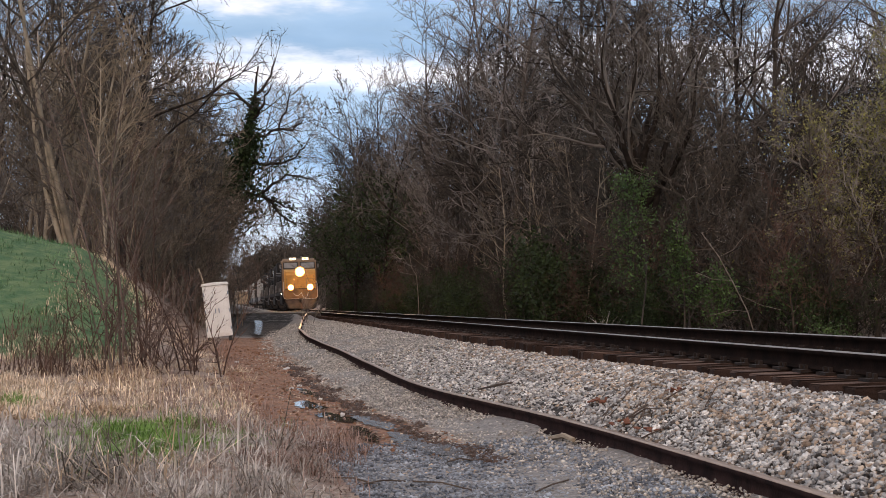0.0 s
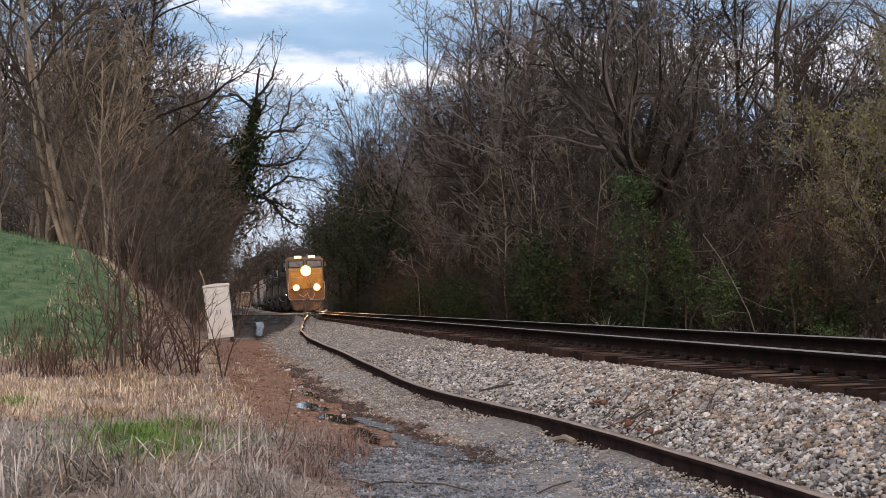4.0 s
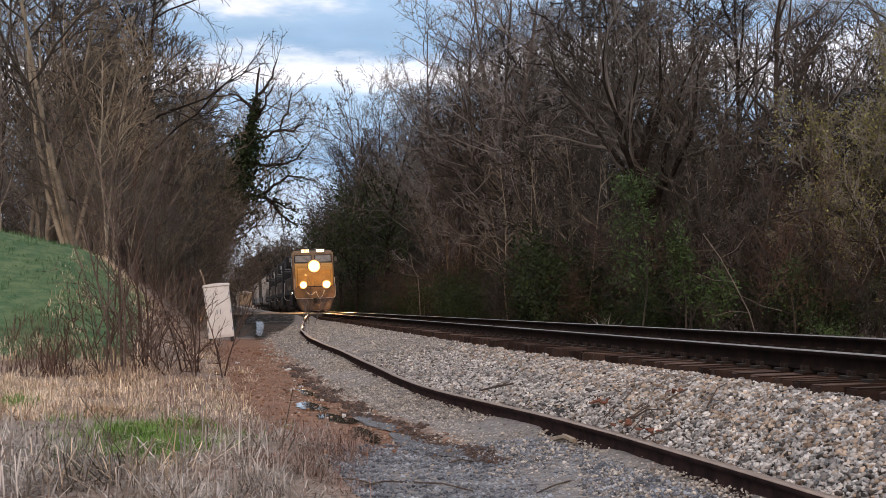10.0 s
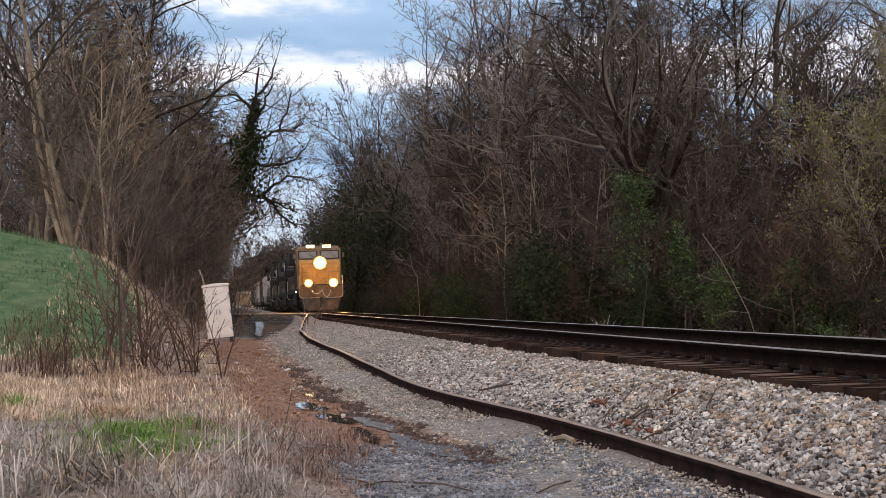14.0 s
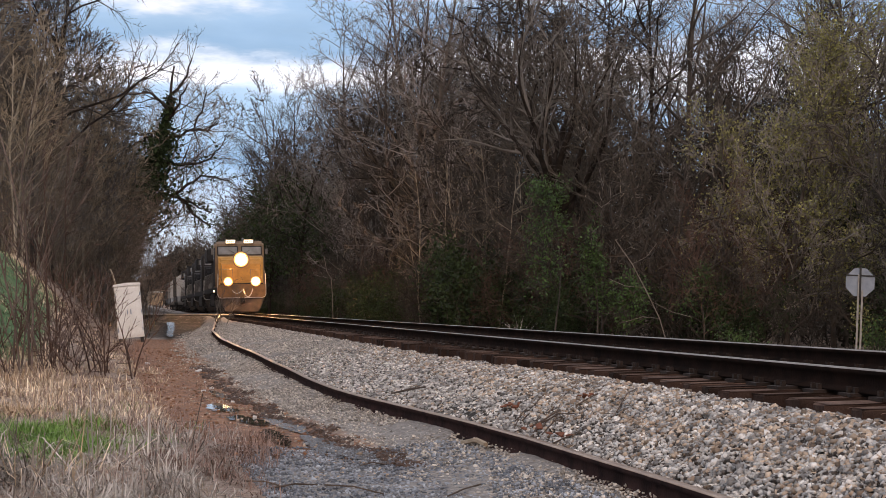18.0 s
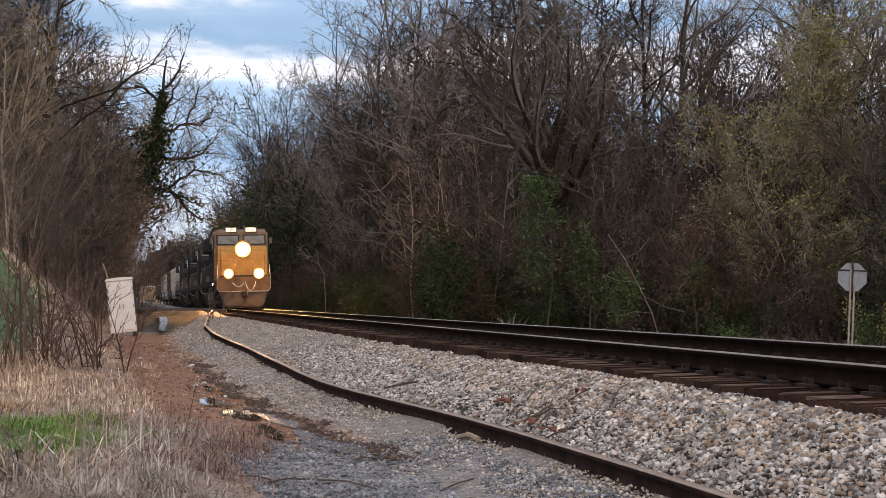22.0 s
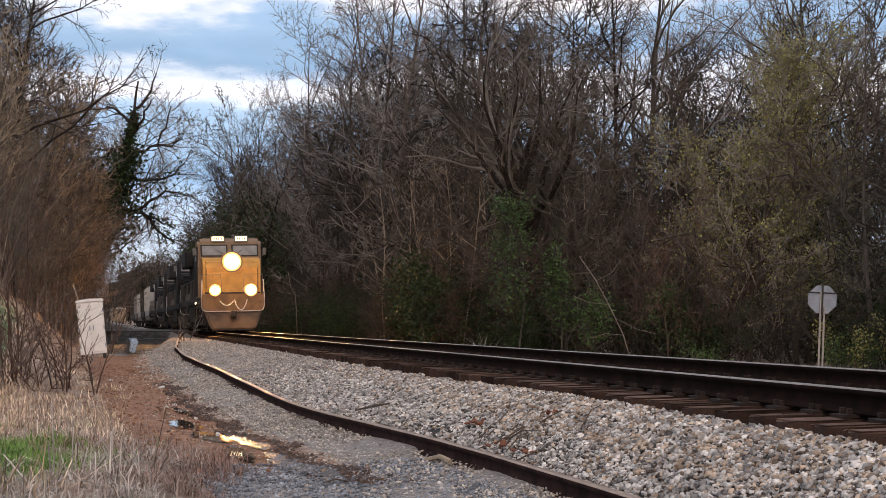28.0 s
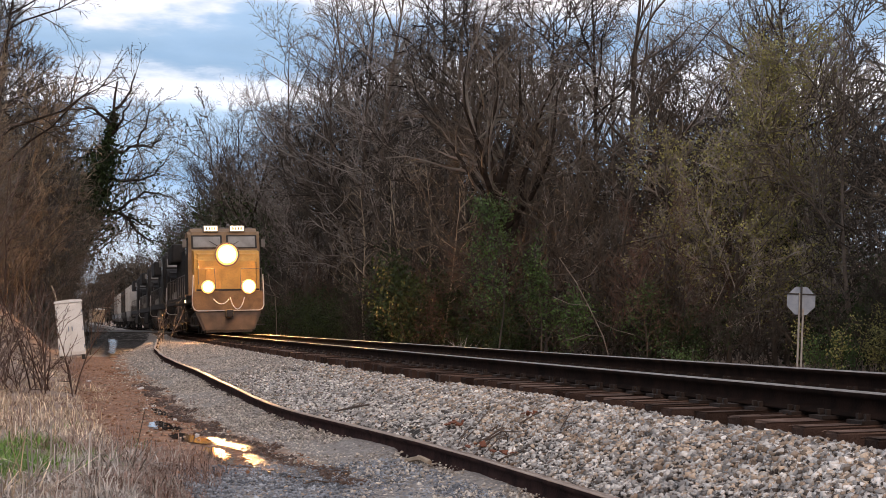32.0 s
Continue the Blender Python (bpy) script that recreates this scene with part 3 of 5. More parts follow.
def blades(pieces, seed, width=1.15):
    """The finest twigs as slender tapering slivers, one for each piece."""
    rng = np.random.default_rng(seed)
    a = np.concatenate([p[1] for p in pieces])
    b = np.concatenate([p[2] for p in pieces])
    r = np.concatenate([p[3] for p in pieces]) * width
    s = unit(np.cross(b - a, rng.normal(0, 1, a.shape))) * r[:, None]
    V = np.stack([a - s, a + s, b], 1).reshape(-1, 3)
    return V, np.arange(len(V)).reshape(-1, 3)


def make_tree(name, label, category, pieces, bark, twig, at, group="", foliage=(), trunk_levels=2, tube_levels=3):
    """A tree of a trunk with its limbs, a crown of branches and fine twigs, and leaves where it has them."""
    tree = thing(name, label, category, at, group)
    if trunk_levels == 1:
        low = [p for p in pieces if p[0] == 0]
        part("trunk", pipe([tuple(low[0][1][0])] + [tuple(p[2][0]) for p in low], [float(low[0][3][0])] + [float(p[4][0]) for p in low], 6), bark, tree)
    else:
        v, f = tubes([p for p in pieces if p[0] < trunk_levels], 6)
        part("trunk", mesh_of("trunk", v, f, bark, smooth=True), None, tree)
    crown(tree, [p for p in pieces if p[0] >= trunk_levels], tube_levels, twig)
    for lname, pts, size, seed, mat, spread in foliage:
        v, f = leaves(pts, size, seed, spread)
        part(lname, mesh_of(lname, v, f, mat), None, tree)
    return tree


def crown(tree, pieces, tube_levels, twig):
    """Branches as thin tubes and the finest twigs as slivers, in one crown."""
    v1, f1 = np.zeros((0, 3)), np.zeros((0, 3), int)
    mid, fine = [p for p in pieces if p[0] < tube_levels], [p for p in pieces if p[0] >= tube_levels]
    if mid:
        v1, q = tubes(mid, 3)
        f1 = np.concatenate([q[:, [0, 1, 2]], q[:, [0, 2, 3]]])
    if fine:
        v2, f2 = blades(fine, len(fine))
        v1, f1 = np.concatenate([v1, v2]), np.concatenate([f1, f2 + len(v1)])
    part("crown", mesh_of("crown", v1, f1, twig), None, tree)


def make_shrub(name, label, pieces, bark, twig, at, tube_levels=1, foliage=(), category="shrub"):
    """A shrub of separate stems under one crown of twigs."""
    shrub = thing(name, label, category, at)
    low = [p for p in pieces if p[0] == 0]
    for k in range(len(low[0][1])):
        v, f = tubes([(0, p[1][k:k + 1], p[2][k:k + 1], p[3][k:k + 1], p[4][k:k + 1]) for p in low], 5)
        part("stem", mesh_of("stem", v, f, bark, smooth=True), None, shrub)
    crown(shrub, [p for p in pieces if p[0] > 0], tube_levels, twig)
    for lname, pts, size, seed, mat, spread in foliage:
        v, f = leaves(pts, size, seed, spread)
        part(lname, mesh_of(lname, v, f, mat), None, shrub)
    return shrub


def tips(pieces, level, count, seed, low=-99, high=99):
    """Points along the pieces of a level, between two heights."""
    rng = np.random.default_rng(seed)
    a = np.concatenate([p[1] for p in pieces if p[0] == level])
    b = np.concatenate([p[2] for p in pieces if p[0] == level])
    keep = (b[:, 2] > low) & (b[:, 2] < high)
    a, b = a[keep], b[keep]
    i = rng.integers(0, len(a), count)
    w = rng.uniform(0, 1, (count, 1))
    return a[i] * (1 - w) + b[i] * w


def lv(pieces, bend, rise, children=0, first=.3, angle=45, ratio=.4, thin=.4, **more):
    return dict(pieces=pieces, bend=bend, rise=rise, children=children, first=first, angle=angle, ratio=ratio, thin=thin, **more)


def tall_levels(h, g, kids=(17, 8, 7, 5), first=.25, angle=48, ratio=.42, rise=.09):
    return [lv(8, .05, .06, kids[0], first, angle, ratio, .38, length=h, girth=g, taper=.85),
            lv(5, .15, rise, kids[1], .2, 42, .5, .5, least=.026, taper=.85), lv(3, .18, .06, kids[2], .15, 42, .55, .55, least=.017),
            lv(2, .2, .03, kids[3], .15, 42, .62, .6, least=.012), lv(1, .1, .02)]


def vase_levels(h, g, kids=(10, 8, 7, 6, 4), ratio=1.5, angle=36):
    return [lv(5, .06, .03, kids[0], .66, angle, ratio, .45, length=h, girth=g, taper=.4),
            lv(8, .15, .075, kids[1], .2, 40, .5, .45, least=.034, taper=.95), lv(4, .19, .05, kids[2], .2, 40, .5, .5, least=.018),
            lv(3, .2, .03, kids[3], .2, 42, .5, .55, least=.011), lv(2, .2, .02, kids[4], .3, 42, .5, .7, least=.008), lv(1, .1, 0)]


def shrub_pieces(seed, stems, h, g, spread=.5, kids=(8, 6, 0), out=.3, bend=.1, rise=.04):
    """Many stems from one foot."""
    rng = np.random.default_rng(seed)
    a = rng.uniform(0, 2 * np.pi, stems)
    P = np.stack([rng.normal(0, spread, stems), rng.normal(0, spread, stems), np.full(stems, -.1)], 1)
    D = unit(np.stack([np.cos(a) * out, np.sin(a) * out, np.ones(stems)], 1))
    L, R = h * rng.uniform(.6, 1.15, stems), g * rng.uniform(.7, 1.2, stems)
    levels = [lv(5, bend, rise, kids[0], .2, 42, .38, .5, least=.008), lv(3, .18, .06, kids[1], .12, 42, .5, .6, least=.007), lv(2, .18, .02, kids[2], .2, 40, .6, .8, least=.006)]
    if kids[2]:
        levels.append(lv(1, .1, .0))
    return grow(seed, levels, (P, D, L, R))


def place(proto, spots, group=""):
    """Copies of a tree at (x, y, turn, size); the first spot takes the tree itself."""
    for i, (x, y, turn, size) in enumerate(spots):
        m = pose(x, y, ground_z(x, y) - .12, 0, 0, turn)
        ob = proto if i == 0 else copy_thing(proto, m)
        ob.matrix_basis = m
        ob.scale = (size, size, size)
        if group:
            tagged(ob, group=group)


def woods():
    rng = random.Random(11)
    protos, spots = {}, {}

    def kind_of(kind, trees):
        for i, t in enumerate(trees):
            protos[(kind, i)], spots[(kind, i)] = t, []

    kind_of("tall", [make_tree("tree", "tall bare woodland tree with grey-brown twigs", "tree", grow(20 + i, tall_levels(16.5 + i % 3, .17 + .03 * (i % 3), (14, 6, 5, 3), .35)), (BARK, BARK_DARK)[i % 2], (TWIG_GREY, TWIG_HAZE)[i % 2], pose(0, 0, 0))
                     for i in range(5)])
    kind_of("edge", [make_tree("tree", "bare young tree, twiggy down to the ground", "tree", grow(60 + i, tall_levels(8.5 + .6 * i, .07, (18, 7, 5, 3), .06, 52, .34, .12)), (BARK, BARK_PALE, BARK)[i % 3], TWIG, pose(0, 0, 0))
                     for i in range(4)])
    kind_of("bank", [make_tree("tree", "bare young tree on the bank with pale warm twigs", "tree", grow(360 + i, tall_levels(9.5 + .8 * i, .075, (17, 6, 5, 4), .12, 42, .34, .16)), (BARK_PALE, BARK)[i % 2], (TWIG_WARM, TWIG_GREY)[i % 2], pose(0, 0, 0))
                     for i in range(3)])
    kind_of("big", [make_tree("tree", "large bare tree with a dense brown crown", "tree", grow(50 + i, tall_levels(17 + i, .16, (20, 6, 5, 4), .1, 50, .36, .1)), BARK, (TWIG, TWIG_HAZE)[i % 2], pose(0, 0, 0))
                    for i in range(2)])
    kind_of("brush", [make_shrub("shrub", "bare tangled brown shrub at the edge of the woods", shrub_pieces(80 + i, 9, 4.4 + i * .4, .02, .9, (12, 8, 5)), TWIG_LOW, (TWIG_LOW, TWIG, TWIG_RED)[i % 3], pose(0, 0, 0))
                      for i in range(3)])
    kind_of("hedge", [make_shrub("shrub", "bare tan shrub thick with fine twigs on the bank", shrub_pieces(95 + i, 10, 5.0 + i * .5, .02, .8, (12, 8, 5)), TWIG_WARM, (TWIG_WARM, TWIG_GREY, SHRUB_TAN)[i % 3], pose(0, 0, 0))
                      for i in range(3)])
    green = []
    for i in range(2):
        p = shrub_pieces(90 + i, 7, 2.6, .018, .7, (9, 6, 0))
        green.append(make_shrub("shrub", "dark evergreen undergrowth shrub below the bare trees", p, TWIG, TWIG, pose(0, 0, 0),
                                foliage=(("leaves", tips(p, 2, 3600, i), .06, i, IVY, .14),)))
    kind_of("green", green)
    kind_of("vase", [make_tree("tree", "old spreading bare tree with heavy dark limbs", "tree", grow(40 + i, vase_levels(6.0, .32, (8, 6, 5, 4, 3))), BARK_DARK, TWIG_GREY, pose(0, 0, 0), tube_levels=4) for i in range(2)])

    kind_of("crook", [make_tree("tree", "bare tree with crooked dark limbs above the thicket", "tree", grow(420 + i, [lv(9, .07, .05, 13, .3, 50, .5, .5, length=13.5 + i, girth=.17, taper=.88),
                      lv(7, .17, .07, 8, .2, 44, .46, .55, least=.03, taper=.9), lv(4, .2, .05, 6, .2, 44, .5, .6, least=.019, taper=.8), lv(2, .2, .02, 4, .2, 44, .55, .7, least=.011), lv(1, .1, 0)]),
                      BARK_DARK, TWIG, pose(0, 0, 0), trunk_levels=3, tube_levels=4) for i in range(3)])
    kind_of("pole", [make_tree("pole_tree", "slender pale sapling pole with few side twigs", "sapling", grow(320 + i, [lv(9, .07, .04, 11, .3, 52, .24, .45, length=6.2 + .8 * i, girth=.042, taper=.75),
                     lv(4, .16, .06, 5, .2, 44, .5, .6, least=.012), lv(2, .16, .03, 3, .2, 40, .5, .7, least=.009), lv(1, .1, 0)], lean=(.16 * (i - 1.5), .05, 1)), (BARK_PALE, BARK)[i % 2], (TWIG_WARM, TWIG_GREY)[i % 2], pose(0, 0, 0))
                     for i in range(4)])
    far = []

    def add(kind, n, x, y, size):
        if kind == "far":
            far.append((x, y, rng.uniform(0, 2 * math.pi), size))
            return
        spots[(kind, rng.randrange(n))].append((x, y, rng.uniform(0, 360), size))

    def set_back(y):
        return 5.5 * (1 - float(smoothstep(38, 56, y)))

    # the wood beyond the track
    for u0, step in ((15, 8.5), (22, 10.0)):
        y = 26 + rng.uniform(0, 5)
        while y < 330:
            x = float(track_x(y)) + u0 + 1.3 * set_back(y) + rng.uniform(-3, 3)
            if y > 50 or rng.random() < .45:
                add(*(("tall", 5) if y < 150 else ("far", 2)), x, y, rng.uniform(.85, 1.15))
            y += step * rng.uniform(.6, 1.4) * (1 + max(0, y - 120) / 90)
    for u0, step in ((10.5, 2.8), (13.5, 3.2), (18, 4.0)):
        y = 24
        while y < 330:
            x = float(track_x(y)) + u0 + set_back(y) + rng.uniform(-1.2, 1.2)
            if y < 51 and .235 < x / y < .35:
                y += 1.5
                continue
            kind = ("edge", 4) if y < 84 else ("big", 2) if y < 165 and u0 < 17 else ("far", 2)
            add(*kind, x, y, rng.uniform(.75, 1.2) * (1 if y < 84 else 1.12))
            y += step * rng.uniform(.7, 1.3) * (1 + max(0, y - 60) / 70)
    y = 26
    while y < 220:
        add("brush", 3, float(track_x(y)) + 8.6 + 1.4 * set_back(y) + rng.uniform(-1, 2), y, rng.uniform(.6, 1.1))
        y += rng.uniform(1.8, 3.2) * (1 + max(0, y - 80) / 50)
    y = 27
    while y < 200:
        add("green", 2, float(track_x(y)) + 7.8 + 1.7 * set_back(y) + rng.uniform(-.8, 3.0), y, rng.uniform(.6, 1.1) * (1.35 if 58 < y < 150 else 1))
        y += rng.uniform(1.5, 2.8) * (1 + max(0, y - 50) / 40)
    # the wood on the bank at the camera's side
    for u0, step in ((-16, 11.0), (-22, 12.0), (-29, 12.0)):
        y = 52 + rng.uniform(0, 6)
        while y < 320:
            add(*(("tall", 5) if y < 150 else ("far", 2)), float(lane_x(y)) + u0 + rng.uniform(-2, 2), y, rng.uniform(.7, .98))
            y += step * rng.uniform(.6, 1.4) * (1 + max(0, y - 90) / 60)
    for u0, step in ((-8.4, 3.0), (-10.0, 2.6), (-12.0, 3.2), (-14.8, 4.0)):
        y = 47
        while y < 300:
            x = float(lane_x(y)) + u0 + rng.uniform(-.8, .8)
            if x - float(track_x(y)) < -5.2 and (u0 < -9 or y > 62):
                add(*(("bank" if rng.random() < .65 else "hedge", 3) if y < 150 else ("far", 2)), x, y, rng.uniform(.75, 1.1) * (.78 if y < 66 and x / y > -.235 else 1 if y < 150 else .8))
            y += step * rng.uniform(.7, 1.3) * (1 + max(0, y - 80) / 45)
    for x, y, size in ((-11.0, 71, .9), (-11.2, 74, 1.0), (-11.9, 76, 1.1), (-11.0, 67, .8), (-12.6, 72, 1.1)):
        add("hedge", 3, x, y, size)
    for x, y, size in ((-11.5, 63, .92), (-11.6, 67, 1.0), (-12.3, 71, 1.05), (-12.6, 65, 1.0), (-13.0, 70, 1.1), (-11.5, 70, .98), (-11.9, 74, 1.05), (-11.2, 66, .92), (-12.2, 73, 1.1)):
        add("bank", 3, x, y, size)
    for x, y, size in ((-14.6, 56, 1.2), (-15.8, 60, 1.3), (-13.6, 62, 1.1), (-16.8, 62, 1.3), (-15.0, 65, 1.25)):
        add("edge", 4, x, y, size)
    # far end of the line
    for i in range(70):
        x = -60 + 1.7 * i + rng.uniform(-1.5, 1.5)
        add("far", 2, x, 420 + rng.uniform(0, 40), rng.uniform(1.0, 1.15) * float(np.interp(x, (-60, -54, -47, -30), (.45, .85, 1.1, 1.0))))
    # the upper storey behind the crossing sign
    for x, y, size in ((14.2, 67, .8), (18.6, 79, .9)):
        add("tall", 5, x, y, size)
    for x, y, size in ((15.4, 62, 1.2), (17.4, 64, 1.2), (16.0, 59, 1.15), (18.4, 61, 1.25), (19.6, 63, 1.2), (14.6, 65, 1.25), (16.9, 57, 1.05)):
        add("edge", 4, x, y, size)
    for x, y, size in ((4.5, 98, 1.15), (5.6, 91, 1.1), (7.4, 84, 1.08), (8.4, 77, 1.05), (9.6, 71, 1.02), (10.9, 66, 1.0), (12.6, 70, 1.05), (1.5, 104, 1.2)):
        add("crook", 3, x, y, size)
    # slender pale poles before the dark of the wood, on both sides
    y = 40.0
    while y < 125:
        x = float(track_x(y)) + 9.0 + 1.2 * set_back(y) + rng.uniform(-.6, 3.5)
        if x / y < .22:
            add("pole", 4, x, y, rng.uniform(.7, 1.25))
        y += rng.uniform(.8, 2.2) * (1 + max(0, y - 70) / 60)
    y = 46.0
    while y < 95:
        add("pole", 4, float(lane_x(y)) - 9.6 + rng.uniform(-1.6, .6), y, rng.uniform(.8, 1.3))
        y += rng.uniform(2.0, 5.0)
    # three old spreading trees over the thicket
    spots[("vase", 0)] += [(7.4, 55, 20, 1.05), (20.5, 58, 200, 1.15)]
    spots[("vase", 1)] += [(16.0, 66, 90, 1.1), (8.5, 96, 10, 1.3)]
    for key, where in spots.items():
        place(protos[key], where)
    # the distant wood, too far to tell its trees apart
    shapes = []
    for i in range(3):
        p = grow(30 + i, tall_levels(15 + i, .2, (16, 6, 5, 0), .12)[:4])
        v, q = tubes([a for a in p if a[0] < 2], 3)
        w, f = blades([a for a in p if a[0] >= 2], i, 3.2)
        shapes.append((np.concatenate([v, w]), np.concatenate([q[:, [0, 1, 2]], q[:, [0, 2, 3]], f + len(v)])))
    V, F, n = [], [], 0
    for k, (x, y, turn, size) in enumerate(far):
        v, f = shapes[k % 3]
        c, d = math.cos(turn) * size, math.sin(turn) * size
        V.append(np.stack([v[:, 0] * c - v[:, 1] * d + x, v[:, 0] * d + v[:, 1] * c + y, v[:, 2] * size + ground_z(x, y) - .3], 1))
        F.append(f + n)
        n += len(v)
    tagged(new("far_woods", mesh_of("far_woods", np.concatenate(V), np.concatenate(F), TWIG)), "distant bare brown woods along the line", "woods", kind="stuff")


def thicket(name, label, seed, count, y0, y1, u0, u1, height, mat, line, stout=1.0, crest=None, long=1.0):
    """Dense twigs and saplings deep in the wood, too many to count."""
    rng = np.random.default_rng(seed)
    y = y0 + (y1 - y0) * rng.uniform(0, 1, count)
    x = line(y) + u0 + (u1 - u0) * rng.uniform(0, 1, count)
    floor = np.interp(x - track_x(y), (-40, -9, 9, 22, 40, 70), (3.6, 3.0, .15, .5, 3.0, 8.0))
    if crest is not None:
        height = np.interp(x, *crest) * (1 + .07 * np.sin(x * 1.9) + .05 * np.sin(x * 4.3 + 1))
    z = floor + height * rng.uniform(0, 1, count) ** (1.25 if crest is None else .8)
    c = np.stack([x, y, z], 1)
    d = unit(rng.normal(0, 1, (count, 3)) * np.array([.6, .6, .9])) * rng.uniform(.8, 2.4, (count, 1)) * long
    s = unit(np.cross(d, rng.normal(0, 1, d.shape))) * rng.uniform(.03, .085, (count, 1)) * stout
    V = np.stack([c - s, c + s, c + d], 1).reshape(-1, 3)
    tagged(new(name, mesh_of(name, V, np.arange(len(V)).reshape(-1, 3), mat)), label, "undergrowth", kind="stuff")


def bent_limbs(seed, root, y, trunk, limbs):
    """Branch pieces of a tree whose trunk and limbs follow given lines (across, along, height), with smaller wood grown from them."""
    rng = np.random.default_rng(seed)
    out = []

    def line(pts, level, r0, r1, wild):
        q = np.array([(a, y + b, c) for a, b, c in pts]) - root
        t = np.linspace(0, len(q) - 1, 3 * len(q))
        f = np.stack([np.interp(t, np.arange(len(q)), q[:, k]) for k in range(3)], 1)
        f[1:-1] += rng.normal(0, wild, (len(f) - 2, 3))
        r = np.linspace(r0, r1, len(f))
        for k in range(len(f) - 1):
            out.append((level, f[k:k + 1], f[k + 1:k + 2], r[k:k + 1], r[k + 1:k + 2]))
        return f, r

    line(trunk, 0, .27, .05, .03)
    P, D, L, R = [], [], [], []
    for pts in limbs:
        f, r = line(pts, 1, .095, .03, .07)
        for k in range(1, len(f)):
            for _ in range(1):
                d = unit(f[k] - f[k - 1])
                P.append(f[k])
                D.append(unit(d + rng.normal(0, .55, 3)))
                L.append(rng.uniform(1.0, 2.2))
                R.append(max(.02, r[k] * .55))
    low = grow(seed, [lv(4, .2, .04, 5, .2, 44, .5, .55, least=.018), lv(3, .2, .02, 4, .2, 44, .5, .6, least=.012), lv(1, .1, 0)],
               (np.array(P), np.array(D), np.array(L), np.array(R)))
    return out + [(q[0] + 2, *q[1:]) for q in low]


def special_trees():
    # the leaning ivy-clad tree by the line, its low limbs drooping over the rails
    y = 82.0
    root = np.array([-12.7, y, ground_z(-12.7, y) - .1])
    trunk = [(-12.7, 0, 2.2), (-12.1, .2, 5.4), (-11.4, .1, 7.8), (-10.5, 0, 9.9), (-10.1, .1, 12.3), (-9.9, 0, 14.3)]
    limbs = [((-10.4, 0, 10.3), (-9.6, .3, 10.6), (-8.9, .5, 11.0), (-8.4, .4, 12.0), (-8.2, .5, 13.0)), ((-11.2, 0, 7.4), (-9.6, .4, 7.3), (-8.6, .6, 6.9), (-7.9, .9, 6.5)),
             ((-10.0, .2, 7.35), (-8.9, -.4, 8.0), (-8.0, -.6, 8.4), (-6.9, -.9, 8.1)), ((-10.6, 0, 9.0), (-9.2, .2, 9.0), (-8.2, .2, 9.2), (-7.4, .2, 9.9)),
             ((-10.4, 0, 10.8), (-11.3, .3, 10.5), (-12.1, .4, 10.0), (-12.9, .4, 9.3)), ((-10.2, 0, 11.9), (-10.9, -.3, 12.7), (-11.6, -.4, 12.8), (-12.4, -.5, 12.0)),
             ((-9.6, .4, 7.3), (-8.8, .7, 6.4), (-8.2, .8, 6.0), (-7.6, .9, 5.8)), ((-9.0, .5, 10.9), (-8.2, .8, 10.9), (-7.6, .9, 11.4)), ((-10.0, 0, 12.8), (-9.4, .3, 13.6), (-9.0, .4, 14.8)),
             ((-10.9, .2, 8.6), (-11.8, .6, 8.8), (-12.8, .8, 8.3)), ((-10.2, 0, 11.4), (-9.5, -.6, 12.2), (-9.1, -.9, 13.2))]
    p = bent_limbs(7, root, y, trunk, limbs)
    ivy = [("ivy", tips(p, 0, 3000, 1, 7.0, 12.6), .09, 1, IVY, .17), ("ivy", tips(p, 0, 4200, 3, 5.0, 10.2), .11, 3, IVY, .42), ("ivy", tips(p, 1, 700, 2, 5.5, 10.4), .09, 2, IVY, .22),
           ("ivy", np.array([1.1, .0, 7.0]) + np.random.default_rng(4).normal(0, 1, (4200, 3)) * np.array([.62, .6, .95]), .12, 4, IVY, .2)]
    make_tree("ivy_tree", "leaning bare tree with a trunk clad in dark ivy", "tree", p, BARK_DARK, TWIG, pose(*root), foliage=ivy, tube_levels=3)
    p = grow(9, tall_levels(16.5, .17, (26, 8, 7, 5), .3, 52, .4), lean=(.5, 0, 1))
    make_tree("tree", "bare tree with a wide crown of fine pale twigs", "tree", p, BARK, TWIG_HAZE, pose(-19.0, 117, ground_z(-19.0, 117) - .1), tube_levels=3)
    # dark-limbed tree rising out of the bank's thicket
    for k, (x, y, h) in enumerate(((-12.6, 60, 12.0),)):
        p = grow(240 + k, [lv(8, .06, .05, 15, .35, 56, .46, .42, length=h, girth=.15, taper=.8), lv(6, .18, .05, 8, .2, 46, .46, .5, least=.024), lv(4, .2, .03, 6, .2, 46, .5, .6, least=.015),
                           lv(2, .2, .02, 4, .2, 44, .55, .7, least=.01), lv(1, .1, 0)], lean=(.12, 0, 1))
        make_tree("tree", "bare tree with dark crooked limbs above the bank", "tree", p, BARK_DARK, TWIG, pose(x, y, ground_z(x, y) - .1), tube_levels=3)
    # tall trees muffled in ivy where the far wood comes near the line
    for k, (x, y, h, n) in enumerate(((-8.4, 150, 18, 2900), (-11.2, 170, 19, 2900), (-5.2, 138, 19, 2400), (-6.2, 156, 23, 1500), (-9.0, 176, 23, 900))):
        p = grow(260 + k, tall_levels(h, .2, (24, 8, 6, 4), .12, 50, .36, .1))
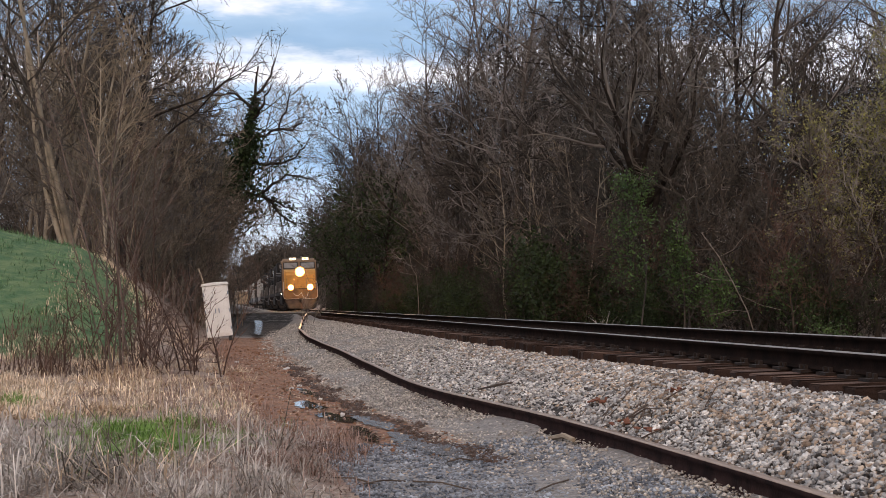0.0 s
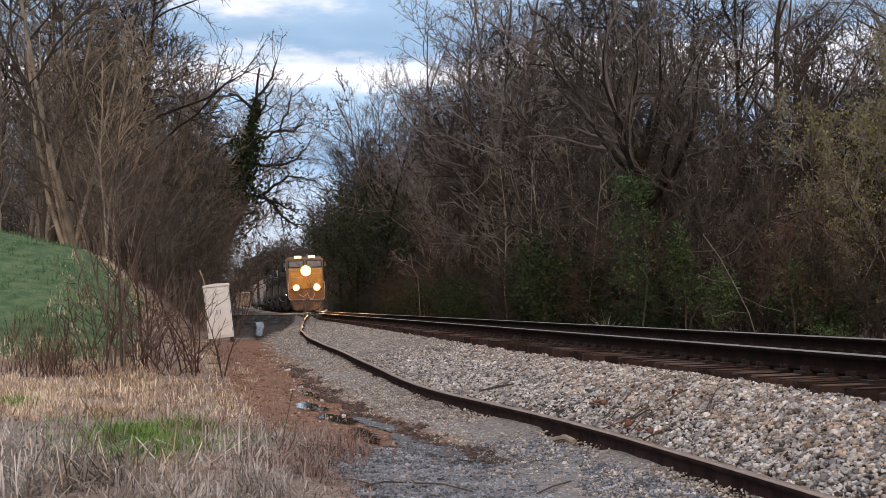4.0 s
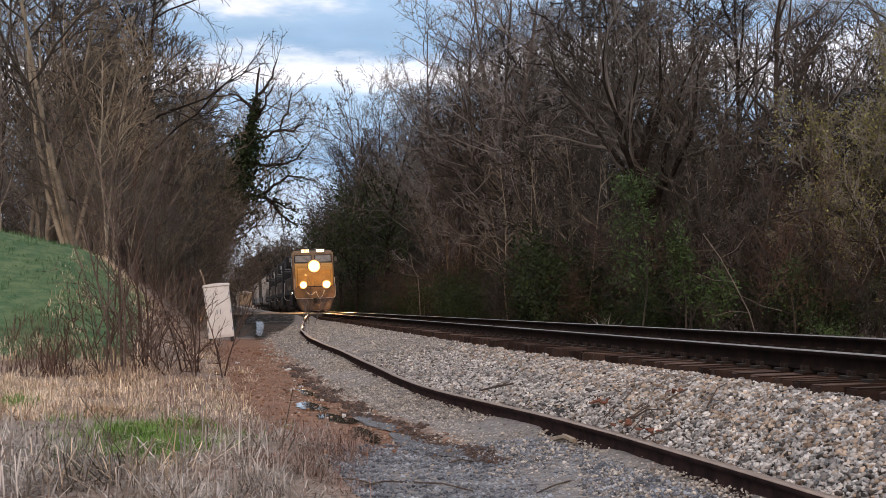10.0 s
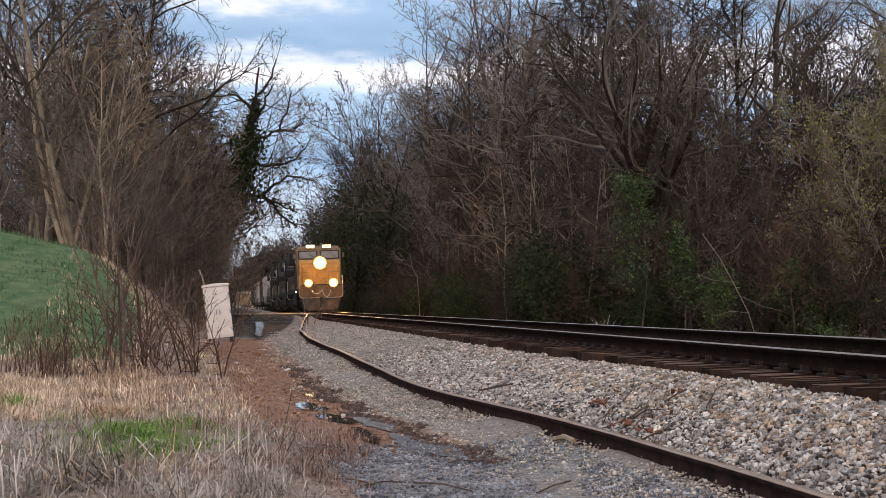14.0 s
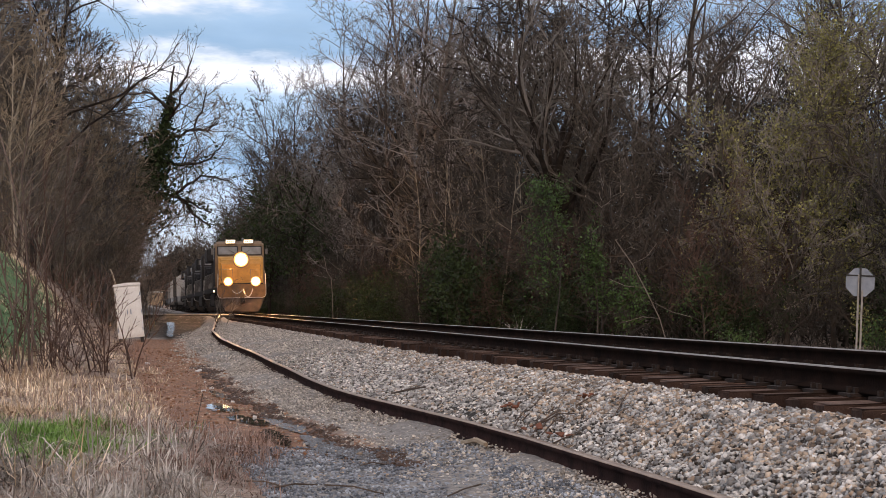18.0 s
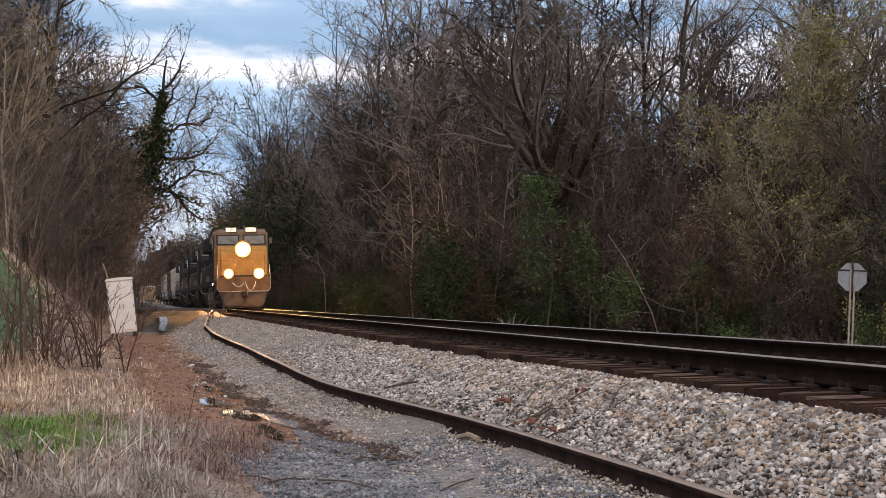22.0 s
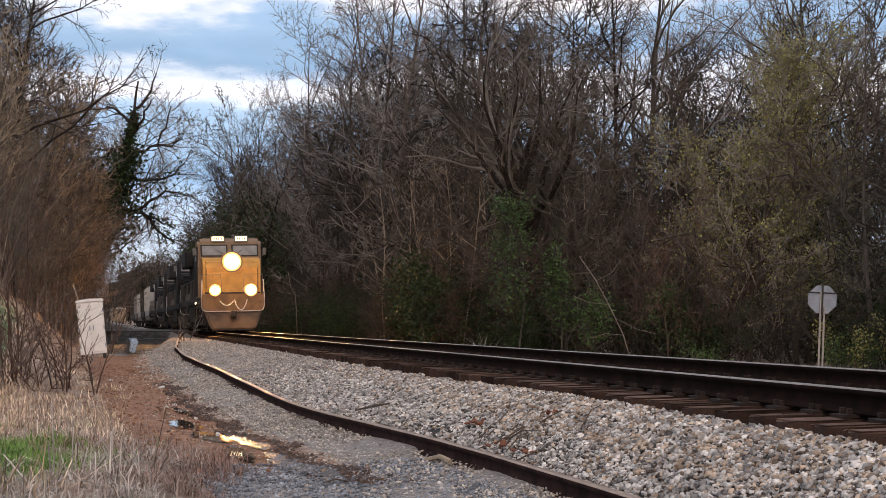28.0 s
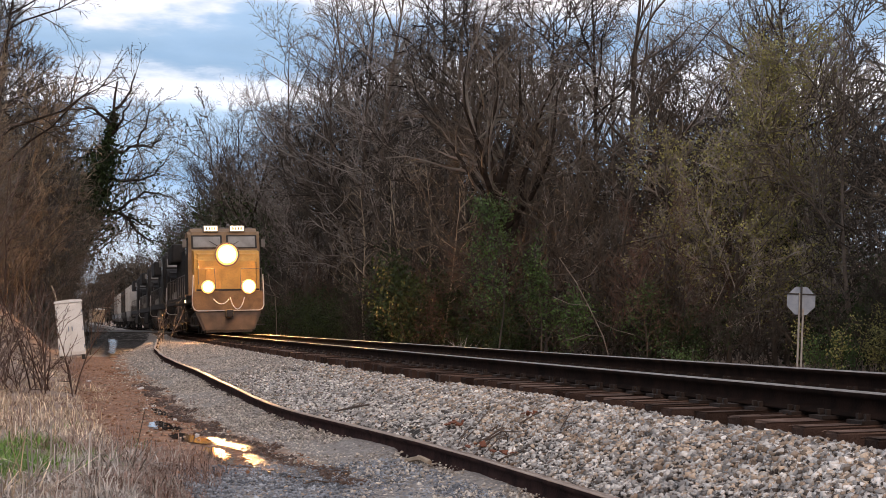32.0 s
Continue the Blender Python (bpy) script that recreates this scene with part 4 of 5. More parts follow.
        make_tree("ivy_tree", "tall bare tree with ivy climbing into its limbs", "tree", p, BARK_DARK, TWIG, pose(x, y, ground_z(x, y) - .2),
                  foliage=(("ivy", tips(p, 1, n * 2 // 3, k, 0, h * .72), .15, k, IVY, .45), ("ivy", tips(p, 2, n * 2 // 3, k + 9, 0, h * .62), .15, k + 9, IVY, .4)))
    # the pale many-stemmed tree on the bank
    p = shrub_pieces(131, 4, 10.5, .11, .12, (9, 7, 5), .32, .05, .05)
    x, y = -11.55, 47.0
    make_shrub("pale_tree", "slender pale-barked tree with several stems on the bank", p, BARK_PALE, TWIG, pose(x, y, ground_z(x, y) - .1), 2, category="tree")
    # budding tree
    for k, (x, y, h, n) in enumerate(((13.6, 47.5, 9.6, 4600), (15.6, 49, 9.2, 4000), (12.0, 49, 7.0, 1800), (16.6, 51, 10.5, 2600))):
        p = grow(150 + k, tall_levels(h, .1, (26, 8, 6, 4), .06, 50, .34, .12))
        make_tree("budding_tree", "young tree in yellow-green bud", "tree", p, BARK, TWIG_GREY, pose(x, y, ground_z(x, y) - .1),
                  foliage=(("foliage", tips(p, 3, n * 5 // 2, k), .042, k, LEAF_BUD, .16),))
    # fresh green saplings in the thicket
    for k, (x, y, h, n) in enumerate(((5.9, 45, 5.3, 2600), (7.3, 46, 3.3, 1700), (8.2, 45, 2.2, 1200), (10.6, 46, 2.6, 900))):
        p = grow(170 + k, tall_levels(h, .035, (14, 6, 4, 3), .35, 55, .3, .08))
        make_tree("sapling", "small sapling in fresh green leaf", "sapling", p, TWIG, TWIG, pose(x, y, ground_z(x, y) - .1), trunk_levels=1,
                  foliage=(("leaves", tips(p, 2, n, k), .046, k, LEAF, .14),))
    # trunks wrapped in ivy
    for k, (x, y, h) in enumerate(((17.2, 51, 9.0), (5.4, 98, 12.0))):
        p = grow(190 + k, tall_levels(h * 1.6, .16, (12, 6, 5, 3), .5))
        make_tree("ivy_tree", "bare tree wrapped in dark green ivy", "tree", p, BARK, TWIG_GREY, pose(x, y, ground_z(x, y) - .1),
                  foliage=(("ivy", tips(p, 0, 3600, k, .3, h * .62), .09, k, IVY, .24),))
    # low leafy bushes beside the crossing sign
    for k, (x, y, h, n, leaf) in enumerate(((15.8, 41.6, 1.7, 1500, LEAF_BUD), (14.9, 42.4, 1.5, 1300, LEAF), (16.9, 43.0, 2.2, 1500, LEAF_BUD), (10.9, 42.5, 1.0, 600, LEAF))):
        p = shrub_pieces(280 + k, 7, h, .014, .45, (8, 5, 0), .35)
        make_shrub("bush", "low bush breaking into yellow-green leaf" if leaf is LEAF_BUD else "low bush in dark green leaf", p, TWIG, TWIG, pose(x, y, ground_z(x, y) - .05),
                   foliage=(("leaves", tips(p, 2, n * 3 // 2, k), .036, k, leaf, .12),))
    # bare shrubs before the bank
    for k, (x, y, stems, h, g, spread, kids, out, wood) in enumerate((
            (-5.45, 25.0, 5, 5.0, .021, .2, (9, 5, 0), .06, SHRUB_WOOD), (-5.1, 25.6, 6, 3.4, .019, .25, (8, 4, 0), .14, TWIG_RED),
            (-4.9, 24.6, 9, 2.2, .018, .28, (6, 4, 0), .5, SHRUB_WOOD), (-4.4, 25.8, 9, 1.8, .016, .35, (6, 4, 0), .75, SHRUB_WOOD),
            (-6.6, 27.5, 9, 1.3, .013, .5, (6, 4, 0), .4, TWIG_RED), (-5.9, 28.5, 9, 1.5, .013, .5, (6, 4, 0), .5, TWIG_RED),
            (-4.25, 24.6, 8, 1.2, .014, .35, (6, 4, 0), .9, TWIG_RED), (-4.05, 25.4, 8, 2.0, .014, .25, (7, 4, 0), .45, TWIG_RED), (-5.75, 24.2, 7, 1.1, .014, .35, (5, 4, 0), .5, TWIG_RED),
            (-5.4, 61.0, 7, 1.9, .016, .2, (7, 4, 0), .35, TWIG_GREY), (-7.2, 50.5, 6, 2.6, .016, .25, (8, 4, 0), .4, TWIG))):
        p = shrub_pieces(210 + k, stems, h, g, spread, kids, out)
        make_shrub("shrub", "bare leafless shrub with thin upright stems", p, wood, wood, pose(x, y, ground_z(x, y) - .03), 2)


woods()
special_trees()
thicket("undergrowth", "dense bare undergrowth deep in the wood", 1, 60000, 48, 330, 17, 40, 11, TWIG_GREY, track_x, .85)
# low growth in the darkened twig tone, standing in for shade under the trees
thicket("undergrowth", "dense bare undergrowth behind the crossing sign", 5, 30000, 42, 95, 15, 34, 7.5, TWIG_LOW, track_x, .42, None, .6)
thicket("undergrowth", "dense bare undergrowth deep on the bank", 2, 26000, 52, 320, -34, -17, 11, TWIG, lane_x)
thicket("undergrowth", "distant bare wood closing the line", 3, 52000, 425, 470, -8, 80, 16, TWIG, track_x, 3.4, ((-63, -60, -56, -51, -46, -40, 30), (3, 6, 12, 16.5, 18, 16, 16)))
thicket("undergrowth", "low dark undergrowth along the wood's edge", 4, 16000, 58, 240, 8.8, 12.5, 3.0, IVY, track_x, .4, None, .5)
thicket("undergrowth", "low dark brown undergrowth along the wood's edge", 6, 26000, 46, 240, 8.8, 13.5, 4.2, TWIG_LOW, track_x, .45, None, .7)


# ---- grasses ----
def grass(name, label, mat, seed, count, spot, height, width, arch=.5, clump=0):
    """Blades of grass, each bent over in two pieces, at the points that spot(rng, n) gives."""
    rng = np.random.default_rng(seed)
    if clump:
        cx, cy = spot(rng, count // clump + 1)
        x, y = np.repeat(cx, clump)[:count] + rng.normal(0, .07, count), np.repeat(cy, clump)[:count] + rng.normal(0, .07, count)
    else:
        x, y = spot(rng, count)
    patchy = np.sin(1.7 * x + .6 * y + seed) + np.sin(2.9 * x - 1.3 * y + 2 * seed) + np.sin(5.1 * x + 3.3 * y + 3 * seed)
    keep = patchy + rng.uniform(-1.5, 1.5, count) > -1.05
    x, y = x[keep], y[keep]
    whole, count = count, len(x)
    z = np.empty(count)
    u = x - track_x(y)
    order = np.argsort(y)
    for some in np.array_split(order, 200):
        if len(some):
            z[some] = ground_row(u[some], float(y[some].mean()))
    h = rng.uniform(*height, count) * np.clip(.8 + .3 * patchy[keep], .4, 1.5)
    a = rng.uniform(0, 2 * np.pi, count)
    out = np.stack([np.cos(a), np.sin(a), np.zeros(count)], 1)
    side = np.stack([-np.sin(a), np.cos(a), np.zeros(count)], 1)
    base = np.stack([x, y, z - .02], 1)
    tilt = (1.5 * arch * rng.uniform(0, 1, count))[:, None]
    more = (arch * rng.uniform(.2, 1.6, count))[:, None]
    w = (width * rng.uniform(.6, 1.3, count))[:, None]
    up = np.array([[0, 0, 1.0]])
    if clump:
        h = h * np.repeat(rng.uniform(.4, 1.4, whole // clump + 1), clump)[:whole][keep]
    mid = base + unit(up + out * tilt) * (h * .55)[:, None]
    top = mid + unit(up * np.clip(1 - .55 * more, -.4, 1) + out * (tilt + more)) * (h * .45)[:, None]
    V = np.stack([base - side * w, base + side * w, mid + side * w * .7, mid - side * w * .7, top], 1)
    n = np.arange(count)[:, None] * 5
    F = np.concatenate([n + np.array([[0, 1, 2]]), n + np.array([[0, 2, 3]]), n + np.array([[3, 2, 4]])])
    tagged(new(name, mesh_of(name, V.reshape(-1, 3), F, mat)), label, "grass", kind="stuff")


def patch(x0, x1, y0, y1):
    """Points spread over part of the ground, given by directions x/y at each distance."""
    def spot(rng, n):
        y = rng.uniform(y0, y1, n)
        return y * rng.uniform(x0, x1, n), y
    return spot


def blob(x, y, sx, sy):
    """Points gathered round a place, thinning outwards."""
    def spot(rng, n):
        return rng.normal(x, sx, n), rng.normal(y, sy, n)
    return spot


def lane_strip(u0, u1, y0, y1):
    def spot(rng, n):
        y = rng.uniform(y0, y1, n)
        return lane_x(y) + rng.uniform(u0, u1, n), y
    return spot


def grasses():
    grass("dry_grass", "dry straw-coloured grass below the bank", STRAW, 1, 15000, patch(-.3, -.19, 15.5, 28), (.07, .36), .006, 2.0, 8)
    grass("dry_grass", "short dense straw-coloured grass below the bank", STRAW, 18, 11000, patch(-.31, -.2, 15.5, 23.5), (.05, .2), .006, 2.4, 6)
    grass("dry_grass", "dry straw-coloured grass thinning to the lane", STRAW, 2, 7500, patch(-.2, -.125, 15, 28), (.05, .24), .0056, 2.2, 8)
    grass("dead_weeds", "grey matted dead weeds close by", STRAW_GREY, 3, 5600, patch(-.31, -.23, 9.3, 14.5), (.1, .44), .005, 2.9, 10)
    grass("dead_weeds", "grey matted dead weeds close by", STRAW_GREY, 12, 5200, patch(-.24, -.1, 9.0, 11.3), (.08, .28), .0042, 2.4, 10)
    grass("fallen_stems", "fallen grey weed stems lying criss-cross", STRAW_GREY, 14, 3400, patch(-.31, -.1, 9.0, 13), (.2, .65), .0058, 5.0, 5)
    grass("matted_grass", "grey matted dead grass lying flat", STRAW_GREY, 15, 6500, patch(-.31, -.07, 9.0, 16.5), (.08, .26), .0048, 4.5)
    grass("matted_grass", "brown matted dead grass lying flat", WEED, 16, 7000, patch(-.31, -.06, 9.0, 24), (.08, .24), .0046, 4.5)
    grass("long_grass", "long pale arching dead grass blades", STRAW, 4, 330, patch(-.3, -.17, 9.4, 11.4), (.3, .75), .0046, 2.9, 3)
    grass("long_stems", "long bent grey weed stems standing over the grass", STRAW_GREY, 17, 70, patch(-.3, -.16, 9.3, 10.8), (.4, .85), .007, 3.0, 3)
    grass("green_grass", "fresh green grass tuft among dead weeds", GRASS, 5, 20000, blob(-2.44, 13.1, .3, .8), (.05, .15), .0045, .9, 10)
    grass("green_grass", "fresh green grass spreading between weeds", GRASS, 13, 2500, blob(-3.1, 15.0, .6, 1.3), (.03, .12), .004, .6, 10)
    grass("green_grass", "small green tuft by the verge", GRASS, 6, 1600, blob(-5.1, 17.5, .2, .6), (.06, .16), .004, .5, 10)
    grass("brown_weeds", "brown dead weeds along the muddy lane", WEED, 7, 12000, patch(-.165, -.055, 9.2, 15), (.05, .22), .0036, 1.7, 10)
    grass("brown_weeds", "thin brown weeds on the verge", WEED, 8, 9000, lane_strip(-9.4, -7.0, 15, 46), (.06, .26), .004, .9, 8)
    grass("bank_grass", "short blue-green grass on the bank", GRASS_BANK, 9, 26000, lane_strip(-17, -9.0, 26, 42), (.05, .17), .006, .9, 6)
    grass("bank_straw", "pale dead grass along the top of the bank", STRAW, 10, 13000, lane_strip(-10.8, -7.4, 25, 46), (.05, .2), .006, 1.0, 8)
    grass("dark_weeds", "dark dead weed stalks at the foot of the bank", WEED_DARK, 11, 1500, patch(-.285, -.2, 23.5, 29), (.2, .72), .006, .8, 5)
    for k, (x, y) in enumerate(((3.65, 34.0), (7.9, 36.5), (12.86, 38.1))):
        grass("grass_tuft", "pale dry grass tuft beyond the rails", STRAW_GREY, 20 + k, 26, lambda rng, n: (rng.normal(x, .12, n), rng.normal(y, .12, n)), (.3, .8), .011, .5)


grasses()


# ---- ballast and gravel ----
def stones(name, label, mat, seed, count, y0, y1, u_of, size, sink=.35, power=1.0, round_=False, fade=None):
    """Angular stones lying on the ground between two offsets from the track."""
    rng = np.random.default_rng(seed)
    y = y0 + (y1 - y0) * rng.uniform(0, 1, count) ** power
    if fade:
        y = y[rng.uniform(0, 1, count) > smoothstep(*fade, y)]
        count = len(y)
    lo, hi = u_of(y)
    u = lo + (hi - lo) * rng.uniform(0, 1, count)
    x = track_x(y) + u
    z = np.empty(count)
    order = np.argsort(y)
    for part_ in np.array_split(order, 160):
        z[part_] = ground_row(u[part_], float(y[part_].mean()))
    s = rng.uniform(*size, count)
    if round_:
        g = (1 + 5 ** .5) / 2
        solid = 1.06 * unit(np.array([(-1, g, 0), (1, g, 0), (-1, -g, 0), (1, -g, 0), (0, -1, g), (0, 1, g), (0, -1, -g), (0, 1, -g), (g, 0, -1), (g, 0, 1), (-g, 0, -1), (-g, 0, 1)]))
        sides = np.array([(0, 11, 5), (0, 5, 1), (0, 1, 7), (0, 7, 10), (0, 10, 11), (1, 5, 9), (5, 11, 4), (11, 10, 2), (10, 7, 6), (7, 1, 8),
                          (3, 9, 4), (3, 4, 2), (3, 2, 6), (3, 6, 8), (3, 8, 9), (4, 9, 5), (2, 4, 11), (6, 2, 10), (8, 6, 7), (9, 8, 1)])
    else:
        solid = .75 * np.array([(a, b, c) for a in (-1, 1) for b in (-1, 1) for c in (-1, 1)], float)
        sides = np.array([(0, 1, 3, 2), (4, 6, 7, 5), (0, 4, 5, 1), (2, 3, 7, 6), (0, 2, 6, 4), (1, 5, 7, 3)])
    V = solid[None] * rng.uniform(.5, 1.22, (count, len(solid), 1)) * rng.uniform(.5, 1.25, (count, 1, 3))
    q = unit(rng.normal(0, 1, (count, 4)))
    w, i, j, k = q.T
    R = np.stack([np.stack([1 - 2 * (j * j + k * k), 2 * (i * j - k * w), 2 * (i * k + j * w)], -1),
                  np.stack([2 * (i * j + k * w), 1 - 2 * (i * i + k * k), 2 * (j * k - i * w)], -1),
                  np.stack([2 * (i * k - j * w), 2 * (j * k + i * w), 1 - 2 * (i * i + j * j)], -1)], 1)
    V = np.einsum("nab,nvb->nva", R, V) * (s / 2)[:, None, None]
    V[..., 2] *= .8
    V += np.stack([x, y, z + s * (.5 - sink) * .6 + .22 * s * np.clip(rng.normal(0, 1, count), -1.2, 1.2)], 1)[:, None]
    F = (np.arange(count) * len(solid))[:, None, None] + sides[None]
    ob = new(name, mesh_of(name, V.reshape(-1, 3), F.reshape(-1, sides.shape[1]), mat))
    return tagged(ob, label, "ballast", kind="stuff")


def build_ballast():
    ragged = lambda y: .16 * np.sin(y * 2.1) + .1 * np.sin(y * 5.3 + 1)
    slope = lambda y: (loose_u(y) + .1, -1.27 - .1 * smoothstep(13, 21, y) + .06 * np.sin(y * 3.7))
    stones("ballast", "pale angular ballast stones on the track shoulder", STONE, 1, 46000, 5.2, 32, slope, (.022, .052), sink=.2, power=1.3, fade=(17, 31))
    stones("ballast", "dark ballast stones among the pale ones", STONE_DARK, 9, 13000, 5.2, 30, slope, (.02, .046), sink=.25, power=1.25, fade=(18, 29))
    stones("ballast", "rust-stained ballast stones near the tie ends", STONE_RUST, 2, 8000, 5.2, 34, lambda y: (np.maximum(-1.95, loose_u(y) + .15), -1.3 - .08 * smoothstep(13, 21, y)), (.022, .052), sink=.2, fade=(16, 30))
    stones("ballast", "rusty tan ballast against the tie ends", STONE_RUST, 16, 5200, 5.2, 19, lambda y: (np.full_like(y, -2.05) + .15 * np.sin(2.3 * y), np.full_like(y, -1.33)), (.022, .05), sink=.1, fade=(13, 19))
    stones("ballast", "tan ballast stones scattered over the shoulder", STONE_RUST, 15, 6000, 5.2, 32, slope, (.02, .05), sink=.15, power=1.2, fade=(17, 31))
    stones("ballast", "small pale ballast stones on the far shoulder", STONE_FINE, 3, 21000, 15, 70, slope, (.02, .048))
    # dark stone used here to paint the shade in the gaps between ties
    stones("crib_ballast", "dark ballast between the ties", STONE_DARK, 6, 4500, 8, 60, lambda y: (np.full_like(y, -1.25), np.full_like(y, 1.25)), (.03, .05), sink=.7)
    stones("gravel", "pale gravel beside the loose rail", STONE_FINE, 4, 15000, 8.5, 30, lambda y: (loose_u(y) - .95 + ragged(y), loose_u(y)), (.012, .036))
    stones("gravel", "pale gravel beside the far loose rail", STONE_FINE, 8, 6000, 28, 62, lambda y: (loose_u(y) - 1.1 + ragged(y), loose_u(y)), (.02, .05))
    stones("gravel", "scattered pebbles at the edge of the mud", STONE_RUST, 10, 1500, 11, 34, lambda y: (loose_u(y) - 1.7 + ragged(y), loose_u(y) - .7), (.015, .04))
    stones("mud_clods", "clods of red mud along the lane", CLOD, 7, 3600, 12.5, 40, lambda y: (loose_u(y) - 2.6, loose_u(y) - .7), (.012, .055), sink=.7)
    stones("wet_clods", "dark wet mud along the edge of the rut", WET_MUD, 12, 7000, 12.0, 30, lambda y: (loose_u(y) - 1.12 + .6 * ragged(y), loose_u(y) - .86 + .6 * ragged(y)), (.02, .06), sink=.6)
    stones("gravel", "grey gravel of the access lane", GRIT, 5, 13000, 8.5, 13.6, lambda y: (loose_u(y) - 2.3, loose_u(y) - .2), (.015, .035))


build_ballast()


# ---- the train ----
def wheelset():
    bm = drum(.09, 1.6, axis="Y", sides=10)
    for s in (-1, 1):
        drum(.52, .13, y=s * .745, axis="Y", sides=24, bevel=.02, bm=bm)
        drum(.555, .03, y=s * .69, axis="Y", sides=24, bm=bm)
    return bm


def truck(parent, x, axles, gap, wheels):
    """A truck with side frames, springs and turning wheelsets."""
    t = part("truck", box(gap * (axles - 1) + .9, .5, .35, 0, 0, .78, bevel=.03), DARK_STEEL, parent, at=pose(x, 0, 0))
    for s in (-1, 1):
        bm = prism([(-(gap * (axles - 1) / 2 + .55), .5), (-(gap * (axles - 1) / 2 + .4), .82), (-.5, .95), (.5, .95),
                    (gap * (axles - 1) / 2 + .4, .82), (gap * (axles - 1) / 2 + .55, .5), (.35, .42), (-.35, .42)], .16)
        bmesh.ops.translate(bm, verts=bm.verts, vec=(0, s * 1.02, 0))
        for k in range(axles):
            xx = (k - (axles - 1) / 2) * gap
            box(.3, .2, .32, xx, s * 1.08, .55, bevel=.03, bm=bm)
            drum(.09, .3, xx + gap * .3, s * 1.1, .62, "Z", 10, bm=bm)
        part("side_frame", bm, DARK_STEEL, t)
    for k in range(axles):
        w = part("wheelset", wheelset(), DARK_STEEL, t, at=pose((k - (axles - 1) / 2) * gap, 0, .52))
        wheels.append(w)
    return t


def locomotive(lead):
    """A six-axle road locomotive, front at +x, rail tops at z = 0."""
    wheels = []
    label = ("leading diesel locomotive with a yellow nose and lit headlamps" if lead else "dark diesel locomotive trailing behind the leading one")
    loco = thing("locomotive", label, "locomotive", group="locomotives of the train")
    part("underframe", box(21.2, 3.0, .32, -.1, 0, 1.52, bevel=.03), LOCO_BLUE, loco)
    part("fuel_tank", box(6.4, 2.7, .85, -.2, 0, .92, bevel=.18), DARK_STEEL, loco)
    truck(loco, 6.6, 3, 2.0, wheels)
    truck(loco, -6.8, 3, 2.0, wheels)
    # long hood with its doors, radiator wings and roof gear
    hood = part("hood", box(17.2, 1.9, 2.55, -1.9, 0, 2.95, bevel=.09), LOCO_BLUE, loco)
    for s in (-1, 1):
        for k in range(11):
            part("hood_door", box(1.1, .05, 1.7, -8.2 + k * 1.25, s * .965, 2.75, bevel=.012), LOCO_BLUE, hood)
    part("radiator", box(4.6, 2.9, .95, -8.1, 0, 4.12, bevel=.12), LOCO_BLUE, hood)
    part("dynamic_brake_box", box(3.0, 2.3, .5, 2.6, 0, 4.32, bevel=.08), LOCO_BLUE, hood)
    part("exhaust_stack", box(.9, .6, .3, -1.5, 0, 4.35, bevel=.05), DARK_STEEL, hood)
    for k in range(3):
        part("radiator_fan", drum(.62, .16, -9.4 + 1.35 * k, 0, 4.63, "Z", 20), DARK_STEEL, hood)
    # cab
    bm = prism([(7.0, 1.68), (9.35, 1.68), (9.35, 3.55), (9.05, 4.38), (8.75, 4.55), (7.2, 4.55), (7.0, 4.4)], 3.06)
    bmesh.ops.bevel(bm, geom=[e for e in bm.edges if abs(e.verts[0].co.y - e.verts[1].co.y) < .01 and e.verts[0].co.z > 3.5], offset=.13, segments=2, affect="EDGES")
    paint = LOCO_YELLOW if lead else LOCO_BLUE
    cab = part("cab", bm, LOCO_CAB if lead else LOCO_BLUE, loco, "sooty brown cab over the yellow nose" if lead else "")
    part("cab_roof", box(1.5, 2.5, .06, 7.95, 0, 4.565, bevel=.02), LOCO_GREY, cab)
    for s in (-1, 1):
        bm = box(.05, 1.16, .5, 0, 0, 0, bevel=.03)
        part("windshield", bm, GLASS, cab, at=pose(9.225, s * .74, 3.95, 0, -20))
        part("window_surround", box(.04, 1.3, .62, 0, 0, 0, bevel=.03), DARK_STEEL, cab, at=pose(9.205, s * .74, 3.95, 0, -20))
        part("wiper", pipe([(9.33, s * .2, 3.72), (9.27, s * .62, 3.98)], .012, 5), DARK_STEEL, cab)
        part("grab_iron", pipe([(10.5, s * 1.2, 2.1), (10.66, s * 1.2, 2.15), (10.66, s * 1.2, 3.0), (10.5, s * 1.2, 3.05)], .016, 6), LOCO_GREY, loco)
        part("side_window", box(1.0, .04, .6, 8.1, s * 1.535, 3.75, bevel=.012), GLASS, cab)
        part("side_panel", box(2.2, .03, 2.4, 8.13, s * 1.535, 2.95, bevel=.01), LOCO_BLUE, cab)
        part("mirror", box(.05, .16, .34, 9.15, s * 1.68, 3.9, bevel=.015), LOCO_GREY, cab)
        board = part("number_board_box", box(.3, .66, .3, 9.0, s * .56, 4.52, bevel=.03), LOCO_GREY, loco)
        part("number_board", box(.03, .56, .2, 9.16, s * .56, 4.53, bevel=.008), BOARD_GLOW if lead else LOCO_GREY, board, "lit number board" if lead else "")
        for k in range(4):
            part("number_mark", box(.012, .06, .12, 9.18, s * .56 + (k - 1.5) * .115, 4.53), LOCO_GREY, board)
    part("horn", drum(.09, .5, 7.9, .3, 4.72, "X", 10, r2=.03), LOCO_GREY, cab)
    part("antenna_dome", drum(.2, .1, 8.2, -.5, 4.63, "Z", 14, r2=.08), STRIPE, cab)
